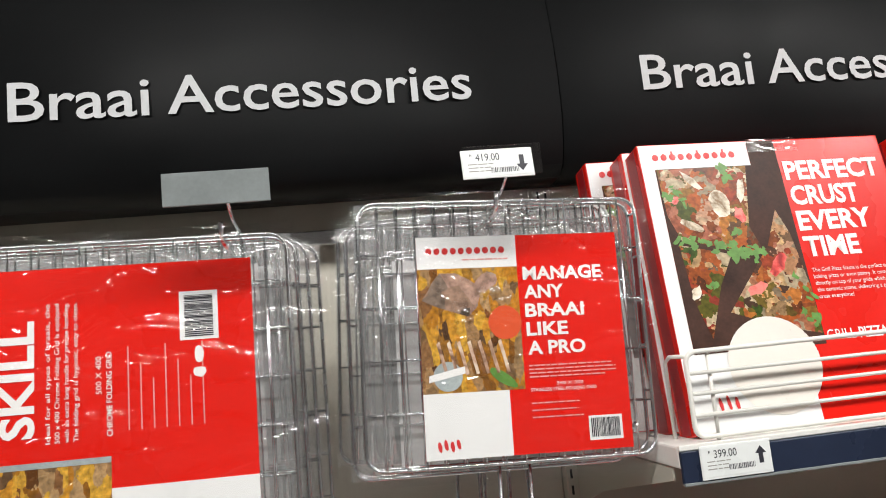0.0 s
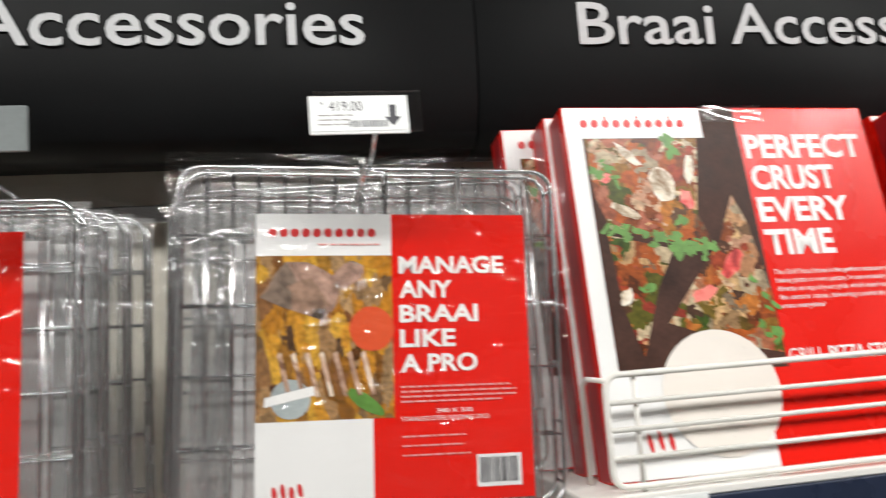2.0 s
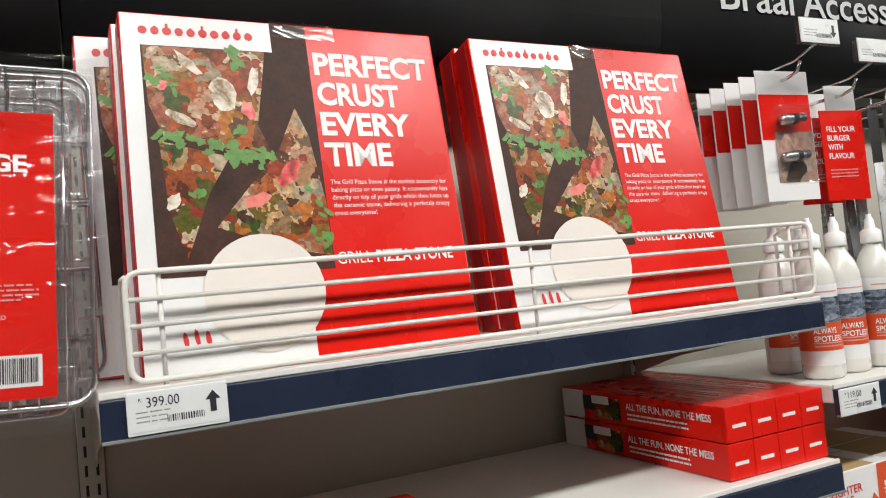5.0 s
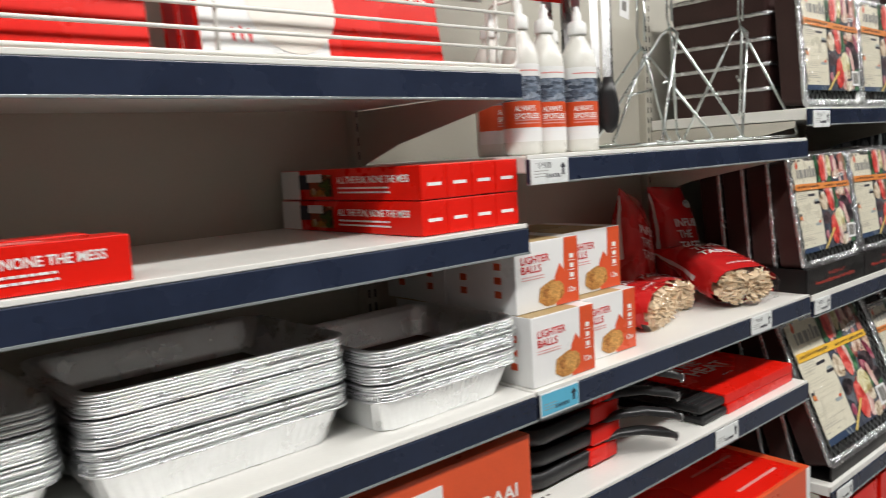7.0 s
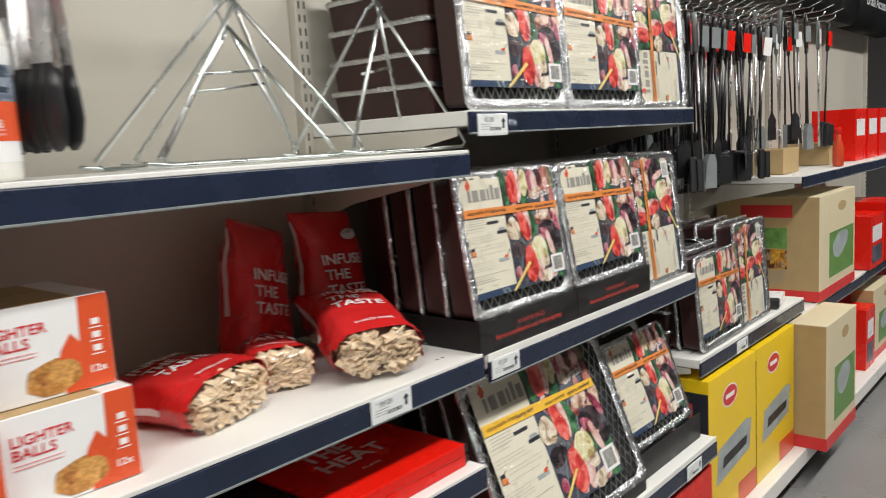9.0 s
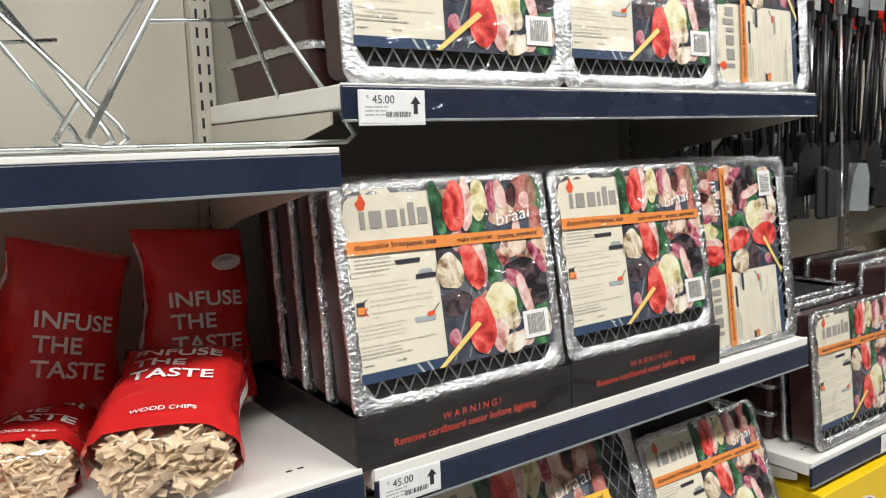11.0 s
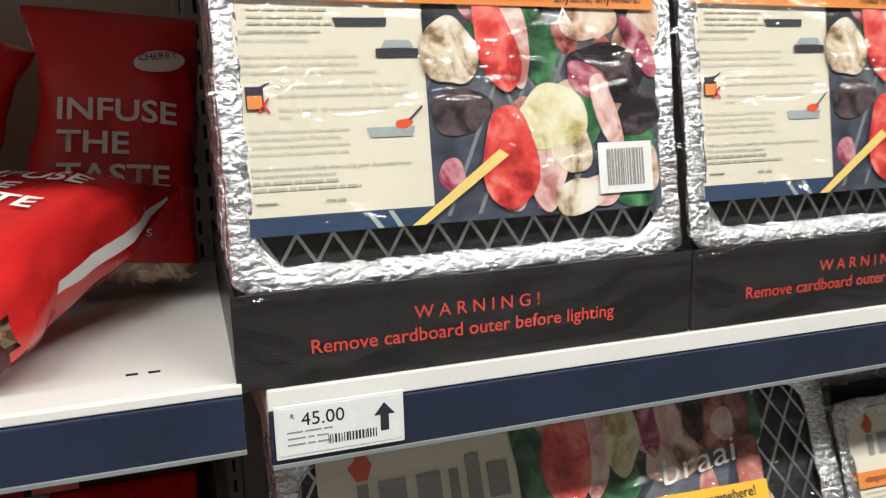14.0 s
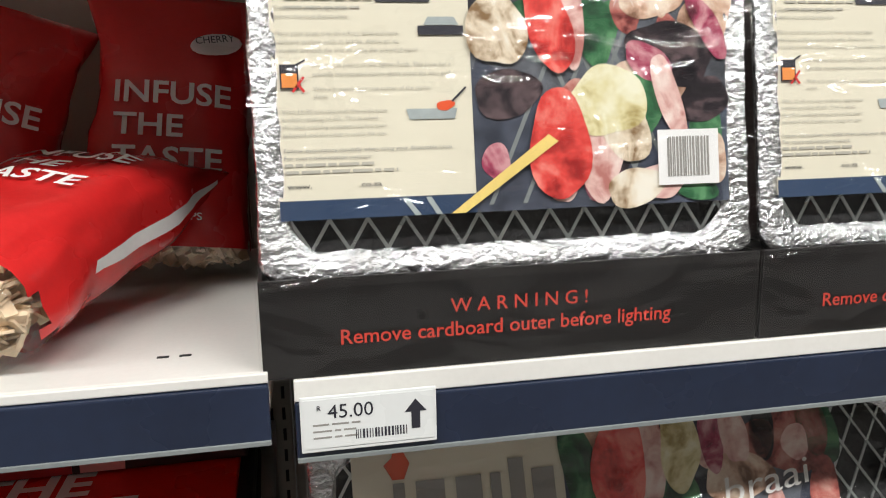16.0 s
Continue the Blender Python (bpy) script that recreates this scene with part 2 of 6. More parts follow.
M = {
    "panel": mat("cream_painted_steel", (0.50, 0.475, 0.405), 0.42, var=0.05, scale=3, bump=0.03, bscale=300),
    "deck": mat("white_painted_steel", (0.74, 0.73, 0.69), 0.35, var=0.06, scale=6, bump=0.02, bscale=250),
    "rail": mat("navy_plastic", (0.012, 0.019, 0.042), 0.28, var=0.25, scale=9, fine=90, bump=0.03, bscale=40),
    "slot": mat("dark_slot", (0.02, 0.02, 0.02), 0.8),
    "header": mat("charcoal_header", (0.007, 0.0075, 0.008), 0.5, spec=0.14, var=0.2, scale=4, bump=0.02, bscale=120),
    "letter": mat("white_lettering", (0.56, 0.57, 0.58), 0.5, var=0.08, scale=60),
    "red": mat("red_print", (0.68, 0.010, 0.004), 0.28, var=0.07, scale=7, spec=0.35, bump=0.02, bscale=25),
    # deeper red for box sides; also carries the griddle sleeve's shade as colour
    "darkred": mat("deep_red_card", (0.34, 0.012, 0.016), 0.36, var=0.1, scale=7),
    "redtext": mat("red_ink", (0.60, 0.03, 0.03), 0.4),
    "warnred": mat("warning_ink", (0.58, 0.055, 0.035), 0.4),
    "white": mat("white_card", (0.78, 0.78, 0.77), 0.33, var=0.03, coat=0.2),
    "print": mat("white_ink", (0.80, 0.79, 0.77), 0.4, var=0.03),
    "faint": mat("pale_ink", (0.70, 0.30, 0.28), 0.4),
    "ticket": mat("ticket_paper", (0.72, 0.74, 0.73), 0.3, var=0.03),
    "blueticket": mat("blue_ticket", (0.10, 0.42, 0.60), 0.35),
    "ink": mat("black_ink", (0.02, 0.02, 0.03), 0.5),
    "paleink": mat("pale_grey_ink", (0.43, 0.41, 0.35), 0.5),
    "greyink": mat("grey_ink", (0.28, 0.27, 0.25), 0.5),
    "wire": mat("chromed_wire", (0.68, 0.69, 0.70), 0.22, metal=1.0, var=0.1),
    "zinc": mat("zinc_wire", (0.62, 0.66, 0.64), 0.3, metal=1.0, var=0.15),
    "whitewire": mat("white_coated_wire", (0.74, 0.73, 0.68), 0.35),
    "foil": mat("crinkled_foil", (0.66, 0.67, 0.68), 0.22, metal=1.0, var=0.2, scale=60, bump=1.0, bscale=190),
    "traymetal": mat("pressed_foil", (0.80, 0.81, 0.82), 0.30, metal=1.0, var=0.08, bump=0.06, bscale=30),
    "board": mat("black_cardboard", (0.008, 0.007, 0.007), 0.34, spec=0.3, var=0.25, scale=12, bump=0.15, bscale=30),
    "brownboard": mat("dark_brown_card", (0.040, 0.018, 0.016), 0.36, spec=0.35, var=0.25, scale=10, bump=0.1, bscale=30),
    "coal": mat("charcoal", (0.012, 0.012, 0.013), 0.7, bump=0.8, bscale=90),
    "cream": mat("cream_card", (0.70, 0.66, 0.53), 0.32, var=0.03, coat=0.2),
    "orange": mat("orange_print", (0.72, 0.25, 0.06), 0.32, coat=0.2),
    "yellowband": mat("amber_print", (0.80, 0.47, 0.05), 0.32, coat=0.2),
    "bluestrip": mat("slate_blue_print", (0.03, 0.055, 0.11), 0.35),
    "pepper": food_ink("pepper_print", (0.3, 0.015, 0.015), (0.66, 0.06, 0.05), (0.78, 0.22, 0.18)),
    "onion": food_ink("onion_print", (0.2, 0.1, 0.06), (0.55, 0.36, 0.26), (0.74, 0.62, 0.5)),
    "courgette": food_ink("courgette_print", (0.008, 0.03, 0.015), (0.03, 0.12, 0.05), (0.1, 0.26, 0.12)),
    "flesh": food_ink("courgette_flesh_print", (0.36, 0.28, 0.1), (0.66, 0.6, 0.34), (0.78, 0.76, 0.58)),
    "beet": food_ink("red_onion_print", (0.08, 0.008, 0.02), (0.33, 0.05, 0.1), (0.58, 0.3, 0.32)),
    "aub": food_ink("aubergine_print", (0.006, 0.005, 0.007), (0.022, 0.016, 0.02), (0.11, 0.075, 0.08)),
    "stick": mat("skewer_print", (0.76, 0.58, 0.18), 0.35, var=0.1),
    "herb": mat("herb_print", (0.10, 0.24, 0.04), 0.4, var=0.4, scale=60),
    "stone": mat("stone_print", (0.76, 0.71, 0.65), 0.34, var=0.03),
    "woodprint": mat("dark_wood_print", (0.050, 0.020, 0.013), 0.45, var=0.5, scale=30, spec=0.2),
    "bag": mat("red_bag_plastic", (0.56, 0.018, 0.018), 0.26, var=0.1, scale=9, bump=0.5, bscale=22, coat=0.3),
    "bagwhite": mat("white_bag_plastic", (0.74, 0.72, 0.70), 0.35, bump=0.3, bscale=25),
    "chip": mat("wood_chip", (0.70, 0.54, 0.36), 0.7, var=0.35, scale=40),
    "bottle": mat("milky_plastic", (0.70, 0.69, 0.64), 0.28, var=0.04, spec=0.5),
    "nozzle": mat("white_nozzle", (0.80, 0.80, 0.78), 0.35),
    "orangered": mat("orange_red_print", (0.66, 0.085, 0.025), 0.33, var=0.1, scale=12),
    "black": mat("black_plastic", (0.014, 0.014, 0.015), 0.38, var=0.2),
    "castiron": mat("black_enamel", (0.012, 0.012, 0.013), 0.42, bump=0.15, bscale=200),
    "steel": mat("brushed_steel", (0.55, 0.55, 0.55), 0.28, metal=1.0, var=0.1),
    "yellow": mat("yellow_card", (0.82, 0.55, 0.01), 0.38, var=0.05, coat=0.15),
    "kraft": mat("kraft_card", (0.40, 0.28, 0.13), 0.6, var=0.1, scale=14),
    "beige": mat("beige_card", (0.62, 0.54, 0.36), 0.45, var=0.06),
    "grass": mat("lawn_print", (0.12, 0.25, 0.06), 0.4, var=0.4, scale=40),
    "sky": mat("grey_print", (0.32, 0.36, 0.36), 0.4, var=0.3, scale=20),
    "floor": mat("grey_vinyl_floor", (0.22, 0.215, 0.21), 0.3, var=0.1, scale=3, bump=0.03),
    # dark, so the unseen walls return as little light as stocked shelves
    "wall": mat("unseen_wall_grey", (0.18, 0.175, 0.17), 0.7, var=0.05, scale=2, bump=0.05),
    "ceiling": mat("ceiling_board", (0.55, 0.55, 0.53), 0.8, var=0.04, scale=3, bump=0.05),
    "slate": mat("grey_tag_plastic", (0.20, 0.22, 0.22), 0.16, var=0.15),
    "sauce": mat("hot_sauce", (0.55, 0.06, 0.02), 0.15),
    "kebab": picture("kebab_photo", [(0.03, 0.032, 0.045), (0.06, 0.07, 0.10), (0.14, 0.15, 0.17), (0.025, 0.025, 0.03), (0.10, 0.12, 0.16), (0.05, 0.055, 0.075)], 16, warp=1.5),
    "mushroom": food_ink("mushroom_print", (0.22, 0.13, 0.06), (0.66, 0.56, 0.42), (0.8, 0.76, 0.66)),
    "blush": food_ink("onion_flesh_print", (0.42, 0.16, 0.14), (0.66, 0.42, 0.38), (0.78, 0.64, 0.58)),
    "paprika": food_ink("soft_red_print", (0.12, 0.02, 0.02), (0.4, 0.12, 0.1), (0.55, 0.3, 0.25)),
    "pizza": picture("pizza_photo", [(0.02, 0.008, 0.004), (0.40, 0.09, 0.015), (0.06, 0.018, 0.008), (0.56, 0.36, 0.17), (0.22, 0.015, 0.010), (0.48, 0.17, 0.03), (0.03, 0.07, 0.008), (0.30, 0.04, 0.015), (0.62, 0.50, 0.32), (0.04, 0.012, 0.006)], 44, warp=1.6),
    "chicken": picture("grilled_meat_photo", [(0.06, 0.02, 0.008), (0.50, 0.21, 0.02), (0.58, 0.32, 0.04), (0.16, 0.055, 0.015), (0.42, 0.26, 0.12), (0.05, 0.02, 0.01)], 55, stretch=(1.6, 1, 0.7)),
    "meat": picture("raw_meat_photo", [(0.12, 0.06, 0.04), (0.45, 0.28, 0.22), (0.32, 0.20, 0.14), (0.04, 0.03, 0.02), (0.50, 0.36, 0.28)], 30),
    "ball": picture("lighter_ball_photo", [(0.42, 0.19, 0.05), (0.60, 0.32, 0.10), (0.50, 0.24, 0.07), (0.28, 0.10, 0.03)], 70),
    "grate": picture("grate_photo", [(0.03, 0.04, 0.06), (0.12, 0.15, 0.20), (0.30, 0.34, 0.40), (0.05, 0.06, 0.09)], 60, stretch=(1, 1, 3)),
    "film": film("clear_film", 0.07, 0.6, 11),
    "milkfilm": film("milky_polybag", 0.07, 0.5, 12, 0.16),
    "filmsoft": film("soft_clear_film", 0.08, 0.55, 7),
    "clear": film("clear_holder_plastic", 0.12, 0.05, 5),
}


# ---- building helpers ----
def part(name, bm, material, parent, label="", smooth=False):
    me = bpy.data.meshes.new(name)
    bm.to_mesh(me)
    bm.free()
    me.materials.append(M[material])
    if smooth:
        for p in me.polygons:
            p.use_smooth = True
    ob = new(name, me)
    if parent is not None:
        ob.parent = parent
    if label:
        ob["label"] = label
    if name in ("printed_garnish", "printed_symbols", "side_symbols", "printed_cheese", "printed_topping", "punched_holes", "barcode", "small_print", "instructions", "top_print", "logo_mark"):
        ob["kind"] = "stuff"
    if material in ("film", "filmsoft", "clear"):
        ob.visible_shadow = False
    return ob


def thing(name, label, category, m=None, group="", kind=""):
    ob = new(name)
    ob.empty_display_size = 0.05
    if m is not None:
        ob.matrix_basis = m
    return tagged(ob, label, category, group, kind)


def structure(name, bm, material, label, category):
    return tagged(part(name, bm, material, None), label, category, "", "structure")


def slab(x0, y0, z0, x1, y1, z1, bevel=0.0, bm=None, m=None, seg=2):
    """A box between two corners, with rounded edges if asked."""
    made = bmesh.new()
    vs = [made.verts.new((x, y, z)) for x in (x0, x1) for y in (y0, y1) for z in (z0, z1)]
    for q in ((0, 1, 3, 2), (4, 6, 7, 5), (0, 4, 5, 1), (2, 3, 7, 6), (0, 2, 6, 4), (1, 5, 7, 3)):
        made.faces.new([vs[i] for i in q])
    if bevel:
        bmesh.ops.bevel(made, geom=made.edges[:], offset=bevel, segments=seg, affect="EDGES", profile=0.5)
    if m is not None:
        made.transform(m)
    return join(bm, made)


def join(bm, made):
    if bm is None:
        return made
    me = bpy.data.meshes.new("joined")
    made.to_mesh(me)
    bm.from_mesh(me)
    made.free()
    bpy.data.meshes.remove(me)
    return bm


def ink(x0, z0, x1, z1, y, bm=None):
    """A printed patch on a front face, half a millimetre thick."""
    return slab(x0, y - 0.0004, z0, x1, y, z1, bm=bm)


def blob(cx, cz, rx, rz, turn, y, bm=None, n=14, rough=0.12, seed=0):
    """A printed, uneven round shape."""
    rnd = random.Random(seed)
    made = bmesh.new()
    c, s = math.cos(radians(turn)), math.sin(radians(turn))
    vs = []
    for i in range(n):
        a = math.tau * i / n
        k = 1 + rnd.uniform(-rough, rough)
        u, v = rx * k * math.cos(a), rz * k * math.sin(a)
        vs.append(made.verts.new((cx + u * c - v * s, y, cz + u * s + v * c)))
    made.faces.new(vs)
    return join(bm, made)


def pebble(cx, cz, rx, rz, turn, y, bm=None, seed=0, n=30):
    """A printed rounded shape with a soft, uneven outline."""
    rnd = random.Random(seed)
    ph = [rnd.uniform(0, math.tau) for _ in range(3)]
    made = bmesh.new()
    c, s = math.cos(radians(turn)), math.sin(radians(turn))
    vs = []
    for i in range(n):
        a = math.tau * i / n
        k = 1 + 0.07 * math.sin(2 * a + ph[0]) + 0.06 * math.sin(3 * a + ph[1]) + 0.03 * math.sin(5 * a + ph[2])
        u, v = rx * k * math.cos(a), rz * k * math.sin(a)
        vs.append(made.verts.new((cx + u * c - v * s, y, cz + u * s + v * c)))
    made.faces.new(vs)
    return join(bm, made)


def poly(points, y, bm=None):
    made = bmesh.new()
    made.faces.new([made.verts.new((x, y, z)) for x, z in points])
    return join(bm, made)


def wire(points, r, sides=8, closed=False, bm=None):
    """A round wire swept along a line of points."""
    made = bmesh.new()
    pts = [Vector(p) for p in points]
    rings, n = [], len(pts)
    side = None
    for i, p in enumerate(pts):
        a = pts[i - 1] if (i or closed) else p
        b = pts[(i + 1) % n] if (i < n - 1 or closed) else p
        d = (b - a).normalized()
        if side is None:
            side = d.orthogonal().normalized()
        side = (side - d * side.dot(d)).normalized()
        up = d.cross(side)
        rings.append([made.verts.new(p + r * (math.cos(math.tau * k / sides) * side + math.sin(math.tau * k / sides) * up)) for k in range(sides)])
    for i in range(n if closed else n - 1):
        a, b = rings[i], rings[(i + 1) % n]
        for k in range(sides):
            made.faces.new((a[k], a[(k + 1) % sides], b[(k + 1) % sides], b[k]))
    if not closed:
        made.faces.new(rings[0][::-1])
        made.faces.new(rings[-1])
    bmesh.ops.recalc_face_normals(made, faces=made.faces[:])
    return join(bm, made)


def round_rect(x0, z0, x1, z1, r, y=0.0, n=4):
    pts = []
    for cx, cz, a0 in ((x1 - r, z1 - r, 0), (x0 + r, z1 - r, 90), (x0 + r, z0 + r, 180), (x1 - r, z0 + r, 270)):
        for i in range(n + 1):
            a = radians(a0 + 90 * i / n)
            pts.append((cx + r * math.cos(a), y, cz + r * math.sin(a)))
    return pts


def loft(rings, bm=None, cap_first=False, cap_last=False):
    """Skin over closed rings of equally many points."""
    made = bmesh.new()
    vr = [[made.verts.new(p) for p in ring] for ring in rings]
    n = len(vr[0])
    for a, b in zip(vr, vr[1:]):
        for k in range(n):
            made.faces.new((a[k], a[(k + 1) % n], b[(k + 1) % n], b[k]))
    if cap_first:
        made.faces.new(vr[0][::-1])
    if cap_last:
        made.faces.new(vr[-1])
    bmesh.ops.recalc_face_normals(made, faces=made.faces[:])
    return join(bm, made)


def lathe(profile, n=20, bm=None):
    """A turned body: profile of (radius, height)."""
    return loft([[(r * math.cos(math.tau * k / n), r * math.sin(math.tau * k / n), z) for k in range(n)] for r, z in profile], bm, True, True)


FONT_CACHE = {}


def lettering(parent, text, x, z, height, y, material, width=None, align="LEFT", bold=0.0, turn=0.0, name="lettering", lean=0.0):
    """Raised print on a front face. height: of a capital. width: stretched to it."""
    key = (text, bold)
    if key not in FONT_CACHE:
        cu = bpy.data.curves.new("letters", "FONT")
        cu.body, cu.size, cu.resolution_u, cu.offset = text, 1.0, 3, bold
        tmp = bpy.data.objects.new("letters", cu)
        scene.collection.objects.link(tmp)
        bpy.context.view_layer.update()
        me = bpy.data.meshes.new_from_object(tmp.evaluated_get(bpy.context.evaluated_depsgraph_get()))
        bpy.data.objects.remove(tmp)
        FONT_CACHE[key] = me
    me = FONT_CACHE[key].copy()
    co = np.zeros(len(me.vertices) * 3)
    me.vertices.foreach_get("co", co)
    co = co.reshape(-1, 3)
    lo, hi = co[:, 0].min(), co[:, 0].max()
    k = height / 0.69
    kx = k if width is None else width / (hi - lo)
    co[:, 0] = (co[:, 0] - lo) * kx
    co[:, 1] *= k
    co[:, 0] += lean * co[:, 1]
    if align == "CENTER":
        co[:, 0] -= (hi - lo) * kx / 2
    elif align == "RIGHT":
        co[:, 0] -= (hi - lo) * kx
    c, s = math.cos(radians(turn)), math.sin(radians(turn))
    out = np.stack([x + co[:, 0] * c - co[:, 1] * s, np.full(len(co), y), z + co[:, 0] * s + co[:, 1] * c], 1)
    me.vertices.foreach_set("co", out.ravel())
    me.update()
    me.name = name
    me.materials.clear()
    me.materials.append(M[material])
    ob = new(name, me)
    ob.parent = parent
    return ob


def bars(x0, z0, x1, z1, y, seed=1, upright=True, fill=0.55):
    """The bars of a barcode."""
    rnd = random.Random(seed)
    bm = None
    a, b = (x0, x1) if upright else (z0, z1)
    p = a
    while p < b - 0.001:
        w = rnd.choice((0.0006, 0.001, 0.0014))
        bm = ink(p, z0, p + w, z1, y, bm) if upright else ink(x0, p, x1, p + w, y, bm)
        p += w + rnd.choice((0.0006, 0.001, 0.0012))
    return bm


def small_print(x0, z0, x1, rows, y, step=0.006, h=0.002, seed=3):
    """Lines of print too small to read."""
    rnd = random.Random(seed)
    bm = None
    for r in range(rows):
        z = z0 - r * step
        p, end = x0, x1 - rnd.uniform(0, 0.25) * (x1 - x0)
        while p < end:
            w = rnd.uniform(0.004, 0.013)
            bm = ink(p, z - h, min(p + w, end), z, y, bm)
            p += w + 0.0018
    return bm

# ---- the store shell ----
structure("floor", slab(-5, -4.2, -0.1, 11, 5, 0.0), "floor", "grey vinyl store floor", "floor")
structure("ceiling", slab(-5, -4.2, 3.3, 11, 5, 3.4), "ceiling", "white board ceiling over the aisle", "ceiling")
# unseen walls added to close the store; dark grey keeps bounce and reflections low
structure("wall_north", slab(-5, 4.8, 0.0, 11, 5.0, 3.3), "wall", "unseen dark grey wall added to close the store", "wall")
# stands in for the stocked gondola across the aisle
structure("wall_south", slab(-5, -4.2, 0.0, 11, -4.0, 3.3), "wall", "unseen dark grey wall added to close the store", "wall")
structure("wall_west", slab(-5.2, -4.2, 0.0, -5.0, 5, 3.3), "wall", "unseen dark grey wall added to close the store", "wall")
structure("wall_east", slab(11.0, -4.2, 0.0, 11.2, 5, 3.3), "wall", "unseen dark grey wall added to close the store", "wall")


def ceiling_light(x, y):
    t = thing("ceiling_light", "white steel tube light fitting under the ceiling", "ceiling light", pose(x, y, 3.1), "tube lights")
    part("housing", slab(-0.78, -0.16, 0.02, 0.78, 0.16, 0.2, 0.01), "nozzle", t)


for lx in (-2.2, -0.4, 1.4, 3.2, 5.0, 6.8):
    ceiling_light(lx, -1.4)
    ceiling_light(lx, 2.3)

# the gondola: back panels, uprights, plinth, curved header
BACK = 0.462
for i in range(-2, 7):
    structure(f"wall_panel_{i + 3}", slab(i + 0.018, BACK, 0.14, i + 0.982, BACK + 0.03, 2.2, 0.002), "panel",
              "cream painted steel back panel of the shelving", "back panel")
    structure(f"plinth_{i + 3}", slab(i + 0.004, 0.03, 0.0, i + 0.996, BACK, 0.13, 0.004), "rail", "dark plinth under the shelving", "plinth")


def upright(x):
    t = thing("upright", "cream steel upright with rows of slots", "upright", pose(x, 0, 0), "shelf uprights")
    part("post", slab(-0.017, BACK - 0.022, 0.0, 0.017, BACK + 0.03, 2.25, 0.002), "panel", t)
    bm = None
    for k in range(72):
        z = 0.2 + k * 0.028
        for sx in (-0.0075, 0.0075):
            bm = slab(sx - 0.002, BACK - 0.0226, z, sx + 0.002, BACK - 0.021, z + 0.016, bm=bm)
    tagged(part("slot_perforation", bm, "slot", t, "two columns of dark slots"), kind="stuff")


for i in range(-2, 8):
    upright(i)


def header(x, text=True):
    t = thing("header_sign", "curved charcoal header sign with white lettering", "sign", pose(x, 0, 0), "header signs")
    prof = [(0.36, 1.892), (0.315, 1.894), (0.290, 1.910), (0.273, 1.945), (0.263, 1.99), (0.260, 2.05), (0.263, 2.11), (0.273, 2.18), (0.291, 2.25), (0.318, 2.32), (0.36, 2.38)]
    made = bmesh.new()
    rows = [[made.verts.new((a, y, z)) for y, z in prof] + [made.verts.new((a, 0.47, 2.38)), made.verts.new((a, 0.47, 2.26)), made.verts.new((a, 0.40, 2.08)), made.verts.new((a, 0.39, 1.892))] for a in (0.0015, 0.9985)]
    n = len(rows[0])
    for k in range(n):
        made.faces.new((rows[0][k], rows[0][(k + 1) % n], rows[1][(k + 1) % n], rows[1][k]))
    made.faces.new(rows[0][::-1])
    made.faces.new(rows[1])
    bmesh.ops.recalc_face_normals(made, faces=made.faces[:])
    part("curved_panel", made, "header", t, smooth=True)
    if text:
        lettering(t, "Braai", 0.145, 2.021, 0.060, 0.2575, "letter", 0.203, bold=0.010)
        lettering(t, "Accessories", 0.374, 2.021, 0.060, 0.2575, "letter", 0.476, bold=0.010)


for i in range(-2, 7):
    header(i)

# joining bar behind the hooks
for i in (-2, -1, 1, 3, 4):
    t = thing("cross_bar", "bright steel cross bar that carries hooks", "rail", pose(i, 0, 0), "hook bars")
    part("bar", slab(0.018, 0.425, 1.826, 0.982, 0.44, 1.852, 0.002), "wire", t)


def shelf(x, z, depth=0.45, front=0.0, lip=0.006, rail=0.040, length=1.0, label="white steel shelf with a navy price rail"):
    t = thing("shelf", label, "shelf", pose(x, 0, z), "gondola shelves")
    a, b = 0.003, length - 0.003
    part("deck", slab(a, front + 0.004, -0.028, b, BACK - 0.024, 0.0, 0.003), "deck", t)
    part("front_lip", slab(a, front - 0.001, -lip, b, front + 0.0035, 0.001, 0.001), "deck", t)
    part("price_rail", slab(a, front - 0.004, -lip - rail, b, front + 0.003, -lip - 0.0005, 0.0015), "rail", t, "navy plastic price rail")
    part("rail_edge", slab(a, front - 0.0055, -lip - rail - 0.0015, b, front + 0.001, -lip - rail + 0.002, 0.0006), "slate", t, "grey edge of the rail")
    for bx in (0.004, length - 0.008):
        made = bmesh.new()
        pts = [(BACK - 0.024, -0.03), (front + 0.03, -0.03), (front + 0.03, -0.045), (BACK - 0.15, -0.10), (BACK - 0.024, -0.14)]
        lo = [made.verts.new((bx, y, zz)) for y, zz in pts]
        hi = [made.verts.new((bx + 0.003, y, zz)) for y, zz in pts]
        made.faces.new(lo[::-1])
        made.faces.new(hi)
        for k in range(len(pts)):
            made.faces.new((lo[k], lo[(k + 1) % len(pts)], hi[(k + 1) % len(pts)], hi[k]))
        bmesh.ops.recalc_face_normals(made, faces=made.faces[:])
        part("bracket", made, "panel", t)
    bm = None
    for hx in (0.06, 0.075, length - 0.075, length - 0.06):
        bm = slab(hx - 0.004, front + 0.05, 0.0002, hx + 0.004, front + 0.0535, 0.0006, bm=bm)
    part("punched_holes", bm, "slot", t)
    return t


